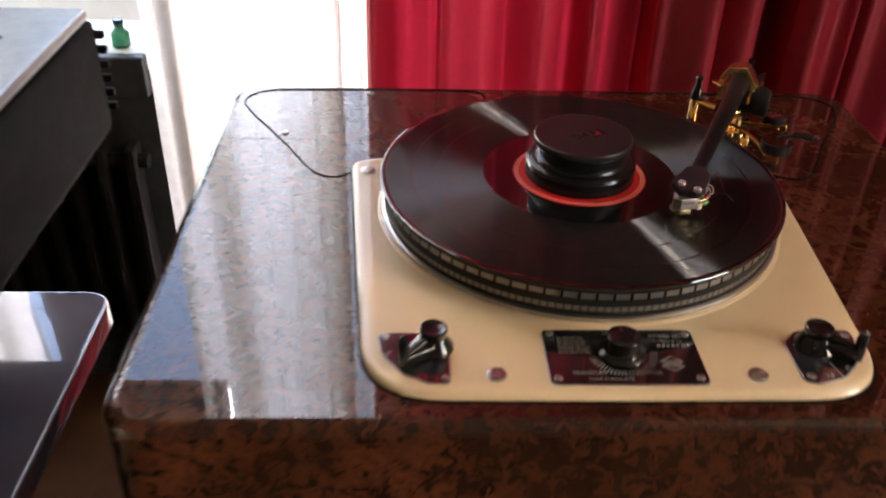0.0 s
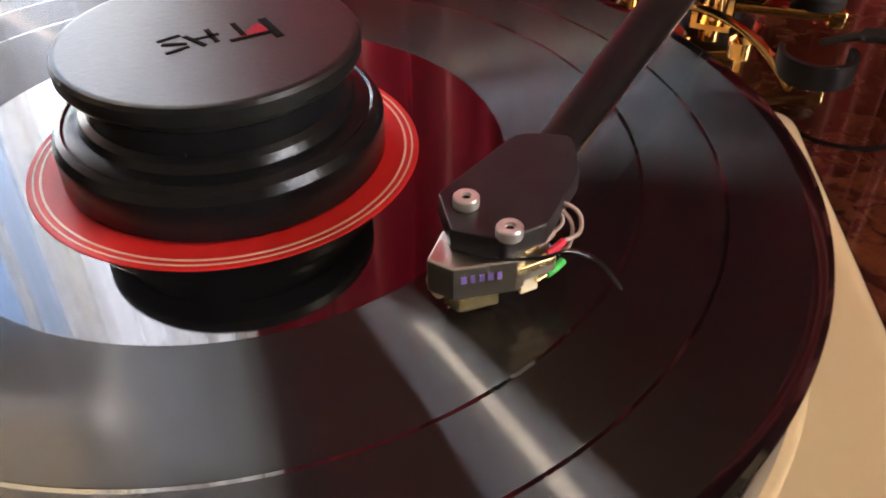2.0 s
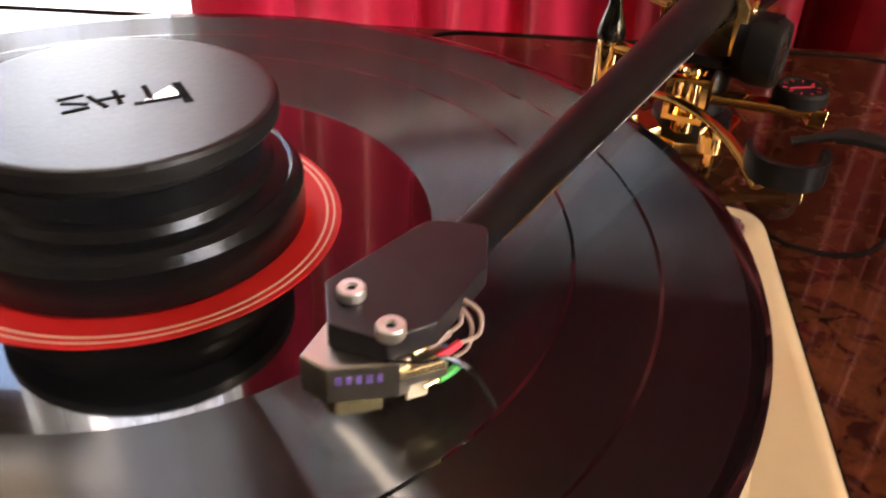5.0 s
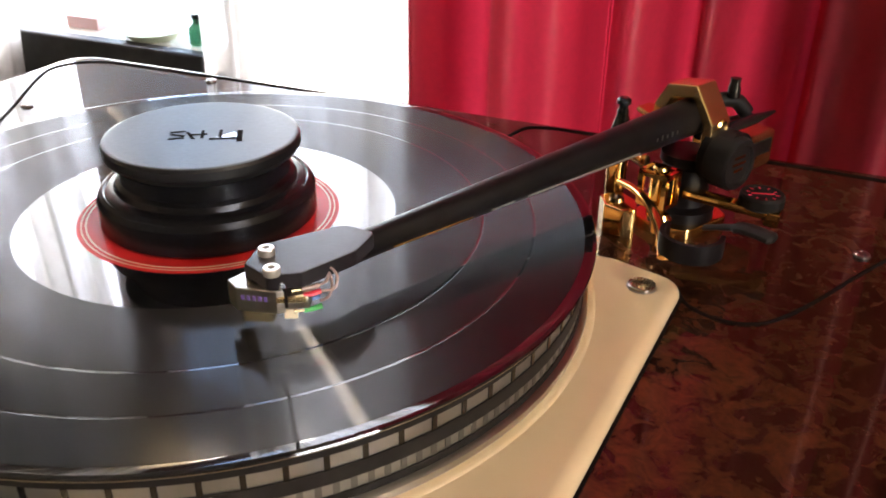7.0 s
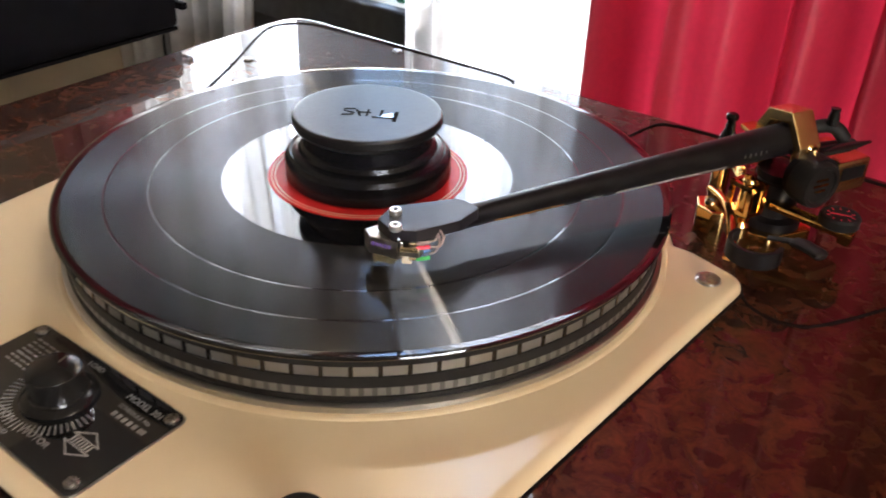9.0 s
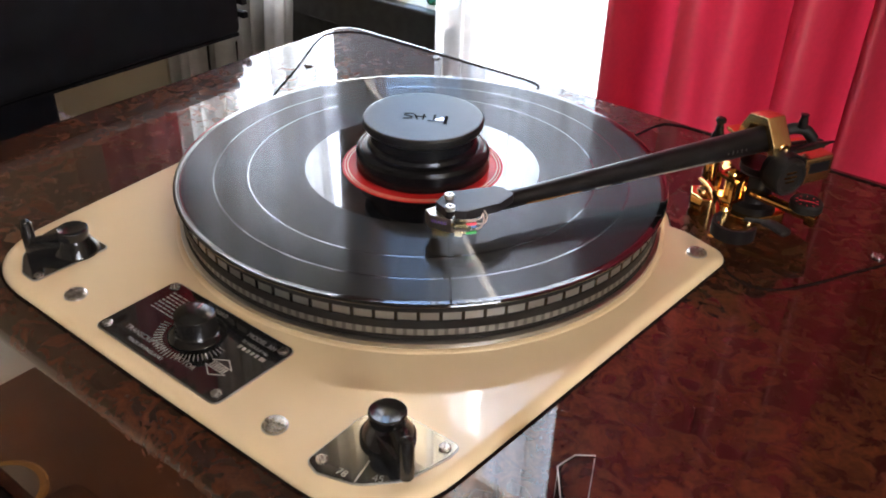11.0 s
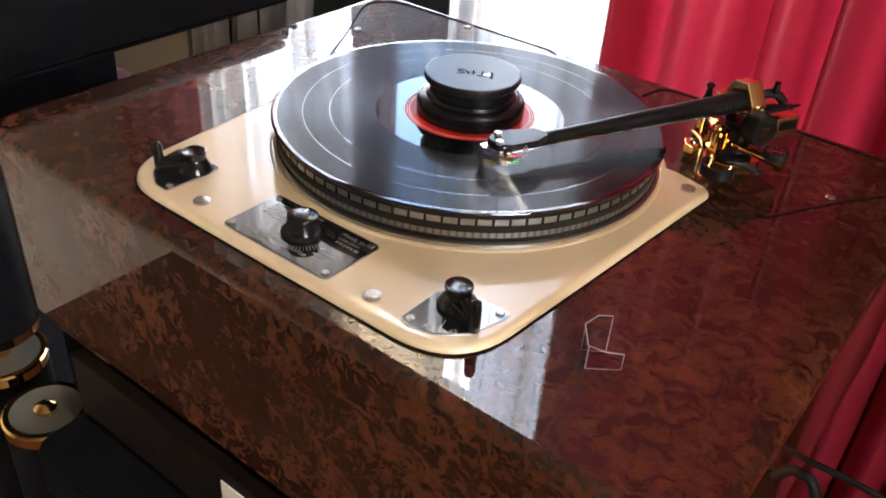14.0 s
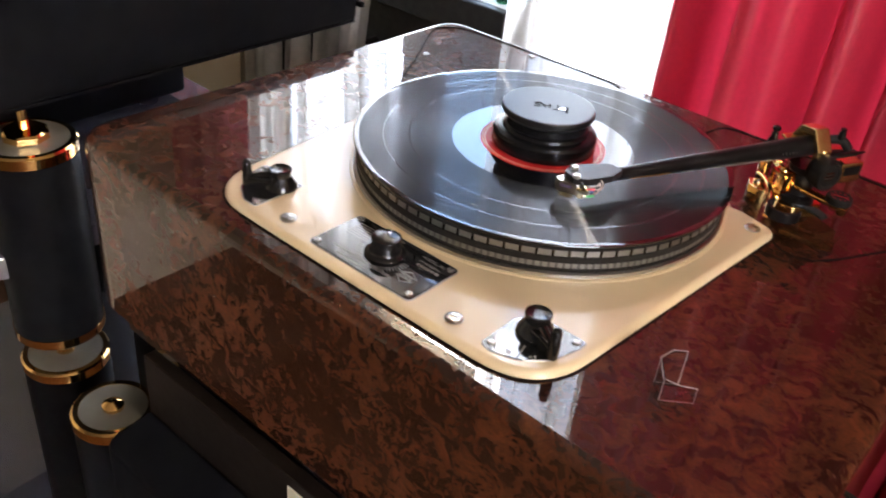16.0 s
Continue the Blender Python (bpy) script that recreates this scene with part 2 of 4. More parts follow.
# Cloth of the added panel that glows beige above the window head.
BEIGE_GLOW = cloth("cream_backlit_cloth", (0.85, 0.76, 0.6), 0.6, 0.1)
STROBE2 = mat("etched_grey_mark", (0.13, 0.125, 0.115), 0.4, 0.7)
SHEER = cloth("white_voile", (0.93, 0.92, 0.89), 0.72, 0.70, folds=10.0)
DRAPE = cloth("red_curtain_cloth", (0.41, 0.018, 0.042), 0.25, 0.0, 140.0, satin=0.10)
WALL = vary(mat("beige_plaster", (0.62, 0.56, 0.44), 0.85), 5, 0.3, (0.40, 0.33, 0.24), (0.46, 0.39, 0.29), bump=0.15)
CEIL = vary(mat("beige_ceiling_paint", (0.75, 0.73, 0.68), 0.9), 4, 0.3, (0.31, 0.28, 0.245), (0.37, 0.34, 0.30), bump=0.1)
FLOOR = vary(mat("brown_floor_boards", (0.3, 0.14, 0.06), 0.35), 7, 0.25, (0.035, 0.015, 0.007), (0.065, 0.028, 0.013), distortion=2.0, rough=(0.35, 0.5))
RUG = vary(mat("beige_lacquer", (0.6, 0.53, 0.4), 0.5), 9, 0.3, (0.70, 0.63, 0.50), (0.76, 0.69, 0.55))
FRAMEW = vary(mat("brown_window_timber", (0.10, 0.045, 0.03), 0.4), 20, 0.25, (0.075, 0.03, 0.02), (0.14, 0.06, 0.04), distortion=1.5, rough=(0.3, 0.5))
SILLW = vary(mat("white_sill_paint", (0.8, 0.79, 0.75), 0.35), 12, 0.3, (0.76, 0.75, 0.71), (0.83, 0.82, 0.78))
# Stone of the ledge; also painted shade on the niche wall.
SILLD = vary(mat("dark_stone_and_niche_shade", (0.06, 0.06, 0.06), 0.4), 60, 0.3, (0.03, 0.03, 0.03), (0.05, 0.05, 0.048))
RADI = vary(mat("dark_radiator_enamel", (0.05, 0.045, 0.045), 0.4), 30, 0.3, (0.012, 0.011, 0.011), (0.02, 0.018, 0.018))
AMPGREY = vary(mat("grey_anodised_lid", (0.25, 0.27, 0.28), 0.35, 0.6), 40, 0.3, (0.21, 0.23, 0.24), (0.3, 0.32, 0.33), rough=(0.28, 0.45))
AMPBLACK = vary(mat("black_metal_casing", (0.012, 0.012, 0.014), 0.35), 40, 0.3, (0.005, 0.005, 0.006), (0.010, 0.010, 0.0115), rough=(0.45, 0.6))
SHELFB = vary(mat("gloss_black_shelf", (0.02, 0.02, 0.023), 0.12, coat=1.0), 20, 0.3, (0.016, 0.016, 0.018), (0.028, 0.027, 0.03), rough=(0.08, 0.2))
POST = vary(mat("dark_column_lacquer", (0.022, 0.024, 0.028), 0.32, coat=0.04, coat_rough=0.2), 60, 0.3, (0.005, 0.005, 0.006), (0.010, 0.010, 0.011), rough=(0.34, 0.5))
# Beige-grey base colour stands in for the window and ceiling mirrored on top.
DISC = vary(mat("acrylic_disc_beige_sheen", (0.2, 0.19, 0.16), 0.2, coat=1.0, coat_rough=0.03), 30, 0.3, (0.15, 0.14, 0.115), (0.21, 0.20, 0.17))
PANEL = vary(mat("dark_bronze_panel", (0.05, 0.035, 0.027), 0.35, 0.4), 30, 0.3, (0.010, 0.007, 0.006), (0.020, 0.014, 0.011), rough=(0.36, 0.5))
PAPER = mat("cream_card", (0.75, 0.68, 0.55), 0.8)
GREENB = clear_mat("green_bottle_glass", (0.02, 0.10, 0.045), 0.05, 1.45)
DISH = mat("pale_green_dish", (0.65, 0.7, 0.5), 0.3)
PINK = mat("pale_pink_plastic", (0.82, 0.55, 0.55), 0.4)
GLASS = clear_mat("window_glass", (1, 1, 1), 0.0, 1.45)


for dull, level in ((BURL, 0.06), (AMPBLACK, 0.06), (RUBBER, 0.25), (ARMBLACK, 0.18), (SHELL, 0.35), (POST, 0.12), (PANEL, 0.2), (RADI, 0.12), (PLATE, 0.5), (BAKELITE, 0.35), (LABEL, 0.25), (SHELFB, 0.2), (SILLD, 0.2), (CLAMP, 0.35), (CLAMP_TOP, 0.45), (FLOOR, 0.2)):
    bsdf(dull).inputs["Specular IOR Level"].default_value = level
bsdf(PLATE).inputs["Coat IOR"].default_value = 1.9
SHELLSCREW = mat("pale_satin_steel", (0.74, 0.70, 0.66), 0.38, 0.85)
for inky in (AMPBLACK, POST, RADI, PANEL):
    bsdf(inky).inputs["IOR"].default_value = 1.22
SCREWTOP = vary(mat("worn_screw_steel", (0.5, 0.47, 0.44), 0.28, 1.0), 400, 0.3, (0.36, 0.34, 0.32), (0.58, 0.55, 0.51), rough=(0.2, 0.34))


# ---- mesh helpers ----
def part(name, bm, material, parent=None, label="", smooth=True, angle=35):
    """Links a bmesh, given in world places, as one mesh object under a thing or a part."""
    bmesh.ops.recalc_face_normals(bm, faces=bm.faces)
    me = bpy.data.meshes.new(name)
    bm.to_mesh(me)
    bm.free()
    me.materials.append(material)
    if smooth:
        me.shade_smooth()
        me.set_sharp_from_angle(angle=radians(angle))
    ob = new(name, me)
    if smooth:
        flat = ob.modifiers.new("weighted_normals", "WEIGHTED_NORMAL")
        flat.keep_sharp, flat.weight = True, 80
    if parent is not None:
        ob.parent = parent
        if parent.type == "EMPTY":
            ob.matrix_parent_inverse = Matrix.Translation(-parent.location)
    if label:
        ob["label"] = label
    return ob


def thing(name, base, label, category, group="", kind=""):
    ob = new(name)
    ob.empty_display_size = 0.02
    ob.location = base
    return tagged(ob, label, category, group, kind)


def lathe(profile, centre=(0, 0, 0), seg=64, axis=None, closed=False):
    """Turns (radius, height) pairs round an axis."""
    bm = bmesh.new()
    m = Matrix.Translation(centre)
    if axis is not None:
        m = m @ Vector(axis).to_track_quat("Z", "Y").to_matrix().to_4x4()
    rings = []
    for r, z in profile:
        if r < 1e-6:
            rings.append([bm.verts.new(m @ Vector((0, 0, z)))])
        else:
            rings.append([bm.verts.new(m @ Vector((r * math.cos(a), r * math.sin(a), z))) for a in (2 * math.pi * i / seg for i in range(seg))])
    pairs = list(zip(rings, rings[1:]))
    if closed:
        pairs.append((rings[-1], rings[0]))
    for a, b in pairs:
        for i in range(seg):
            j = (i + 1) % seg
            if len(a) == 1:
                bm.faces.new((a[0], b[i], b[j]))
            elif len(b) == 1:
                bm.faces.new((a[i], a[j], b[0]))
            else:
                bm.faces.new((a[i], a[j], b[j], b[i]))
    return bm


def box(size, m=Matrix(), bevel=0.0, seg=2):
    bm = bmesh.new()
    bmesh.ops.create_cube(bm, size=1.0)
    bmesh.ops.scale(bm, vec=size, verts=bm.verts)
    if bevel:
        bmesh.ops.bevel(bm, geom=bm.edges[:], offset=bevel, segments=seg, profile=0.5, affect="EDGES")
    bmesh.ops.transform(bm, matrix=m, verts=bm.verts)
    return bm


def span(x0, x1, y0, y1, z0, z1, bevel=0.0):
    return box((x1 - x0, y1 - y0, z1 - z0), Matrix.Translation(((x0 + x1) / 2, (y0 + y1) / 2, (z0 + z1) / 2)), bevel)


def rounded(points, radii, n=8):
    """A polygon with its corners rounded."""
    out = []
    k = len(points)
    for i, (p, r) in enumerate(zip(points, radii)):
        p, a, b = Vector(p), Vector(points[i - 1]), Vector(points[(i + 1) % k])
        if r < 1e-6:
            out.append(p)
            continue
        u, v = (a - p).normalized(), (b - p).normalized()
        half = u.angle(v) / 2
        d = min(r / math.tan(half), 0.49 * (a - p).length, 0.49 * (b - p).length)
        s, e = p + u * d, p + v * d
        for j in range(n + 1):
            t = j / n
            out.append(s * (1 - t) ** 2 + p * 2 * t * (1 - t) * 0.55 + p * 2 * t * (1 - t) * 0.45 + e * t ** 2)
    return out


def inset(poly, d):
    """The polygon moved inwards by d (outwards if negative); poly runs anticlockwise."""
    out = []
    k = len(poly)
    for i in range(k):
        a, p, b = poly[i - 1], poly[i], poly[(i + 1) % k]
        t = (b - a)
        if t.length < 1e-9:
            t = b - p
        t.normalize()
        out.append(p + Vector((-t.y, t.x)) * d)
    return out


def stack(levels):
    """A solid from outlines with the same count of points, each (points, height), capped at both ends."""
    bm = bmesh.new()
    rings = [[bm.verts.new((p.x, p.y, z)) for p in pts] for pts, z in levels]
    for a, b in zip(rings, rings[1:]):
        for i in range(len(a)):
            j = (i + 1) % len(a)
            bm.faces.new((a[i], a[j], b[j], b[i]))
    bm.faces.new(rings[-1])
    bm.faces.new(list(reversed(rings[0])))
    return bm


def slab(poly, z0, z1, bevel=0.0):
    if bevel <= 0:
        return stack([(poly, z0), (poly, z1)])
    return stack([(poly, z0), (poly, z1 - bevel), (inset(poly, bevel * 0.3), z1 - bevel * 0.3), (inset(poly, bevel), z1)])


def tube(points, radii, seg=16, cap=True, flat=1.0):
    """A pipe along points; radii one number or one for each point."""
    pts = [Vector(p) for p in points]
    if not isinstance(radii, (list, tuple)):
        radii = [radii] * len(pts)
    bm = bmesh.new()
    rings = []
    side = None
    for i, p in enumerate(pts):
        t = (pts[min(i + 1, len(pts) - 1)] - pts[max(i - 1, 0)]).normalized()
        up = Vector((0, 0, 1)) if abs(t.z) < 0.9 else Vector((0, 1, 0))
        if side is None:
            side = t.cross(up).normalized()
        else:
            side = (side - t * side.dot(t)).normalized()
        w = side.cross(t)
        rings.append([bm.verts.new(p + (side * math.cos(a) + w * math.sin(a) * flat) * radii[i]) for a in (2 * math.pi * k / seg for k in range(seg))])
    for a, b in zip(rings, rings[1:]):
        for i in range(seg):
            j = (i + 1) % seg
            bm.faces.new((a[i], a[j], b[j], b[i]))
    if cap:
        bm.faces.new(rings[0])
        bm.faces.new(rings[-1])
    return bm


def smooth_path(points, n=8):
    """Catmull-Rom points through the given ones."""
    P = [Vector(p) for p in points]
    out = []
    for i in range(len(P) - 1):
        a, b, c, d = P[max(i - 1, 0)], P[i], P[i + 1], P[min(i + 2, len(P) - 1)]
        for j in range(n):
            t = j / n
            out.append(0.5 * (2 * b + (c - a) * t + (2 * a - 5 * b + 4 * c - d) * t * t + (3 * b - a - 3 * c + d) * t ** 3))
    out.append(P[-1])
    return out


def join(*bms):
    bm = bms[0]
    for other in bms[1:]:
        me = bpy.data.meshes.new("joined")
        other.to_mesh(me)
        other.free()
        bm.from_mesh(me)
        bpy.data.meshes.remove(me)
    return bm


def writing(name, text, size, m, material, parent):
    """Raised lettering in the built-in font."""
    cu = bpy.data.curves.new(name, "FONT")
    cu.body, cu.size, cu.extrude, cu.align_x, cu.align_y = text, size, 0.00008, "CENTER", "CENTER"
    cu.resolution_u = 3
    tmp = bpy.data.objects.new(name, cu)
    scene.collection.objects.link(tmp)
    me = bpy.data.meshes.new_from_object(tmp.evaluated_get(bpy.context.evaluated_depsgraph_get()))
    bpy.data.objects.remove(tmp)
    me.transform(m)
    me.materials.clear()
    me.materials.append(material)
    ob = new(name, me)
    ob.parent = parent
    if parent.type == "EMPTY":
        ob.matrix_parent_inverse = Matrix.Translation(-parent.location)
    return ob


def screw_head(r, m, parent, turn=0.0, name="screw", h=0.0012):
    """A domed slotted screw head on its seat."""
    bm = bmesh.new()
    for s in (-1, 1):
        half = []
        for k in range(13):
            a = math.pi * k / 12
            half.append(Vector((r * math.cos(a), s * (0.13 * r + math.sin(a) * (r - 0.13 * r)))))
        low = [bm.verts.new((p.x, p.y, -0.0004)) for p in half]
        mid = [bm.verts.new((p.x, p.y, h * 0.45)) for p in half]
        top = [bm.verts.new((p.x * 0.7, s * 0.13 * r + (p.y - s * 0.13 * r) * 0.7, h)) for p in half]
        for a, b in ((low, mid), (mid, top)):
            for k in range(13):
                j = (k + 1) % 13
                bm.faces.new((a[k], a[j], b[j], b[k]))
        bm.faces.new(top)
    base = lathe([(0, 0.0), (r * 0.98, 0.0), (r * 0.98, -0.0004), (0, -0.0004)], seg=24)
    bm = join(bm, base)
    bmesh.ops.transform(bm, matrix=m @ pose(0, 0, 0, 0, 0, turn), verts=bm.verts)
    return part(name, bm, SCREWTOP, parent)


# ---- the room ----
def room_part(name, bm, material, label, category):
    return tagged(part(name, bm, material, smooth=False), label, category, kind="structure")


FL, CE = -0.80, 1.62
room_part("floor", span(-1.8, 1.8, -3.6, 1.1, FL - 0.05, FL), FLOOR, "warm brown wooden floor of the listening room", "floor")
room_part("ceiling", span(-1.9, 1.9, -3.7, 1.1, CE, CE + 0.1), CEIL, "plain beige painted ceiling", "ceiling")
room_part("wall_west", span(-1.9, -1.8, -3.7, 1.1, FL, CE), WALL, "plain beige plaster side wall", "wall")
room_part("wall_east", join(span(1.8, 1.9, -3.7, -1.6, FL, CE), span(1.8, 1.9, -0.6, 1.1, FL, CE), span(1.8, 1.9, -1.6, -0.6, 1.15, CE), span(1.8, 1.9, -1.6, -0.6, FL, -0.25)), WALL, "plain beige plaster side wall", "wall")
room_part("wall_south", span(-1.8, 1.8, -3.7, -3.6, FL, CE), WALL, "plain beige plaster end wall", "wall")
WX0, WX1, WZ0, WZ1 = -1.30, 0.65, -0.145, 0.965
DX0, DX1 = -0.53, 0.18
room_part("wall_north", join(span(-1.8, WX0, 0.70, 0.86, FL, CE), span(DX1, 1.8, 0.70, 0.86, FL, CE), span(WX0, DX1, 0.70, 0.86, 1.30, CE), span(WX0, -0.81, 0.70, 0.86, WZ1, 1.30), span(-0.81, -0.50, 0.70, 0.86, 1.21, 1.30)), WALL, "beige plaster wall round the wide window", "wall")
# Niche wall coloured near black to carry the shade under the sill.
room_part("wall_niche", span(WX0, DX0, 0.72, 0.86, FL, WZ0 - 0.031), SILLD, "radiator niche below the window sill, coloured dark for its shade", "wall")
win = thing("window_1", (-0.5, 0.75, FL), "brown timber window and glazed door behind curtains", "window", kind="structure")
for x0, x1, z0, z1 in ((WX0, -0.50, 0.868, WZ1), (-0.4995, DX1, 1.24, 1.30), (WX0, WX0 + 0.07, WZ0, 0.868), (DX1 - 0.05, DX1, FL, 1.24), (-0.795, -0.718, 0.31, 0.868), (-0.80, DX0, 0.19, 0.31)):
    part("window_frame", span(x0, x1, 0.72, 0.78, z0, z1, 0.004), FRAMEW, win)
part("door_stile", span(DX0, DX0 + 0.035, 0.735, 0.775, FL, 0.19, 0.004), FRAMEW, win)
part("door_stile", span(-0.265, -0.235, 0.735, 0.775, FL, 1.24, 0.004), SILLW, win)
for x0, x1, z0, z1 in ((-0.718, -0.265, 0.31, 0.868), (DX0 + 0.045, -0.265, FL, 0.19), (-0.235, DX1 - 0.05, FL, 1.24), (-1.23, -0.795, 0.31, 0.868), (-1.23, DX0, WZ0, 0.19)):
    pane = part("pane", span(x0, x1, 0.752, 0.756, z0, z1), GLASS, win, smooth=False)
    pane.visible_shadow = False
# Added panel, lit from behind so the plinth mirrors a beige area.
tagged(part("beige_reflection_panel", span(-0.808, -0.502, 0.715, 0.7165, WZ1 + 0.002, 1.205), BEIGE_GLOW, smooth=False), "backlit cream panel added for the beige reflection in the plinth", "blind")
room_part("window_sill", span(WX0, DX0 - 0.002, 0.706, 0.86, WZ0 - 0.03, WZ0, 0.004), SILLW, "white painted window sill board", "sill")
room_part("trim", span(WX0, -0.53, 0.680, 0.704, WZ0 - 0.062, WZ0 + 0.002, 0.004), SILLD, "dark stone ledge below the window sill", "ledge")
# Added white reflector outside; keeps the view below the horizon bright.
room_part("parapet", span(-4.0, 3.0, 1.9, 2.0, -1.2, 0.02, 0.004), SILLW, "white screen added outside to brighten the low window view", "parapet")
room_part("ground", span(-60, 60, 1.3, 120, -4.0, -3.9), mat("garden_ground", (0.3, 0.3, 0.26), 0.9), "pale ground outside the window", "ground")

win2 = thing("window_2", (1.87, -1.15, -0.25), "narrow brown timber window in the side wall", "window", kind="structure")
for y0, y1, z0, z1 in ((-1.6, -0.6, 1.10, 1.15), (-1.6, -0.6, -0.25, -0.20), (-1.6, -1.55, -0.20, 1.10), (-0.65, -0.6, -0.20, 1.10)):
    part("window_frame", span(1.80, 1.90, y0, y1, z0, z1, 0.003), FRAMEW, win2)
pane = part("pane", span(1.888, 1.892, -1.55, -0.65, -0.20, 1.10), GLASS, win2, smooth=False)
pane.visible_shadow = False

lamp = thing("ceiling_lamp", (1.2, -0.30, CE), "simple ceiling lamp with a metal shade", "ceiling lamp")
part("ceiling_rose", lathe([(0, CE), (0.05, CE), (0.05, CE - 0.02), (0, CE - 0.025)], (1.2, -0.30, 0), 32), CHROME, lamp)
part("stem", tube([(1.2, -0.30, CE - 0.02), (1.2, -0.30, CE - 0.12)], 0.006, 12), CHROME, lamp)
part("shade", lathe([(0.02, CE - 0.115), (0.10, CE - 0.125), (0.13, CE - 0.16), (0.128, CE - 0.16), (0.098, CE - 0.128), (0.02, CE - 0.118)], (1.2, -0.30, 0), 40), STEEL, lamp)

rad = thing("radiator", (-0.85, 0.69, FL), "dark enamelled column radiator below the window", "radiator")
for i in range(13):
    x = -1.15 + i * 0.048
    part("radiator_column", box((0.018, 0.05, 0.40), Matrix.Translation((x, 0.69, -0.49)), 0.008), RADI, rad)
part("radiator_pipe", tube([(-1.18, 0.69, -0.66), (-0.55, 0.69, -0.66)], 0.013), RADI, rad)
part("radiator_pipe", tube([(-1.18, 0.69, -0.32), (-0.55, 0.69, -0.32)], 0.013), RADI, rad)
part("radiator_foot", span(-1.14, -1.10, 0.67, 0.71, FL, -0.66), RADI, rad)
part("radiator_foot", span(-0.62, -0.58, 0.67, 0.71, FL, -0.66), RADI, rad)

rail = thing("curtain_rail", (0, 0.66, 1.32), "dark brown curtain rail along the window wall", "curtain rail")
part("rail", tube([(-1.75, 0.645, 1.32), (1.75, 0.645, 1.32)], 0.014), FRAMEW, rail)
for x in (-1.7, -0.8, 0.0, 0.8, 1.7):
    part("bracket", tube([(x, 0.645, 1.32), (x, 0.705, 1.32)], 0.008), FRAMEW, rail)


def curtain(name, x0, x1, y, amp, waves, material, label, seed, z0, z1, lean=0.0, fine=0.25, gather=0.0):
    """A pleated cloth sheet hung between two heights."""
    rng = random.Random(seed)
    ph = [rng.uniform(0, 6.28) for _ in range(6)]
    bm = bmesh.new()
    nx, nz = int((x1 - x0) * 420), 14
    grid = []
    for k in range(nz + 1):
        h = k / nz
        row = []
        for i in range(nx + 1):
            u = i / nx
            a = u * waves * 2 * math.pi
            w = math.sin(a + ph[0] + 1.1 * math.sin(a * 0.37 + ph[1])) + 0.45 * math.sin(a * 0.53 + ph[2]) + fine * math.sin(a * 2.3 + ph[3] + h * 0.8)
            w = math.copysign(abs(w / 1.5) ** 0.8, w) * amp * (0.85 + 0.3 * (1 - h))
            x = x0 + (x1 - x0) * u + lean * h * (1 - u) + gather * (h - 0.35) * u + 0.3 * amp * math.cos(a + ph[4])
            row.append(bm.verts.new((x, y + w, z0 + (z1 - z0) * h)))
        grid.append(row)
    for a, b in zip(grid, grid[1:]):
        for i in range(nx):
            bm.faces.new((a[i], a[i + 1], b[i + 1], b[i]))
    return tagged(part(name, bm, material, angle=80), label, "curtain", group="window curtains")


curtain("sheer_curtain", -0.515, -0.17, 0.655, 0.014, 8, SHEER, "sheer white voile curtain glowing with daylight", 3, FL + 0.02, 1.31)
curtain("sheer_curtain", -1.22, -0.82, 0.655, 0.014, 8, SHEER, "sheer white voile curtain glowing with daylight", 5, FL + 0.02, 1.31, gather=0.22)
curtain("red_curtain", -0.207, 1.30, 0.622, 0.055, 15, DRAPE, "heavy red pleated curtain hanging by the window", 8, FL + 0.01, 1.31, fine=0.4)
curtain("red_curtain", -1.50, -1.21, 0.63, 0.026, 6, DRAPE, "heavy red pleated curtain hanging by the window", 9, -0.12, 1.31)

side = thing("sideboard", (-1.4, -1.2, FL), "plain beige lacquered sideboard along the side wall", "sideboard")
part("body", span(-1.75, -1.05, -2.2, -0.45, FL, 0.18, 0.006), RUG, side)
part("top_board", span(-1.77, -1.03, -2.22, -0.43, 0.18, 0.205, 0.004), RUG, side)

BX, BY = -0.575, 0.735
bottle = thing("bottle", (BX, BY, WZ0), "small dark green glass bottle on the window sill", "bottle")
part("bottle_body", lathe([(0, 0), (0.012, 0), (0.014, 0.003), (0.014, 0.022), (0.007, 0.030), (0.007, 0.036), (0, 0.036)], (BX, BY, WZ0), 24), GREENB, bottle)
part("bottle_cap", lathe([(0, 0.036), (0.008, 0.036), (0.008, 0.043), (0, 0.043)], (BX, BY, WZ0), 20), BAKELITE, bottle)
tagged(part("dish", lathe([(0, 0.002), (0.03, 0.0), (0.046, 0.012), (0.044, 0.013), (0.028, 0.004), (0, 0.004)], (-0.655, 0.735, WZ0), 32), DISH), "shallow pale green dish on the window sill", "dish")
tagged(part("small_box", span(-0.81, -0.75, 0.73, 0.755, WZ0, WZ0 + 0.018, 0.003), PINK), "small pale pink plastic box on the window sill", "box")

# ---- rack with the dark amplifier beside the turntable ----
# Lavender base tint paints in part of the window's reflection on a black shelf.
SHELF_SHEEN = vary(mat("dark_gloss_shelf_sheen_tint", (0.04, 0.038, 0.042), 0.14, coat=1.0), 20, 0.3, (0.085, 0.076, 0.092), (0.115, 0.105, 0.125), rough=(0.10, 0.16))
bsdf(SHELF_SHEEN).inputs["Coat IOR"].default_value = 1.9
rack = thing("equipment_rack", (-0.68, 0.0, FL), "dark equipment rack with gold-ringed round columns", "rack")
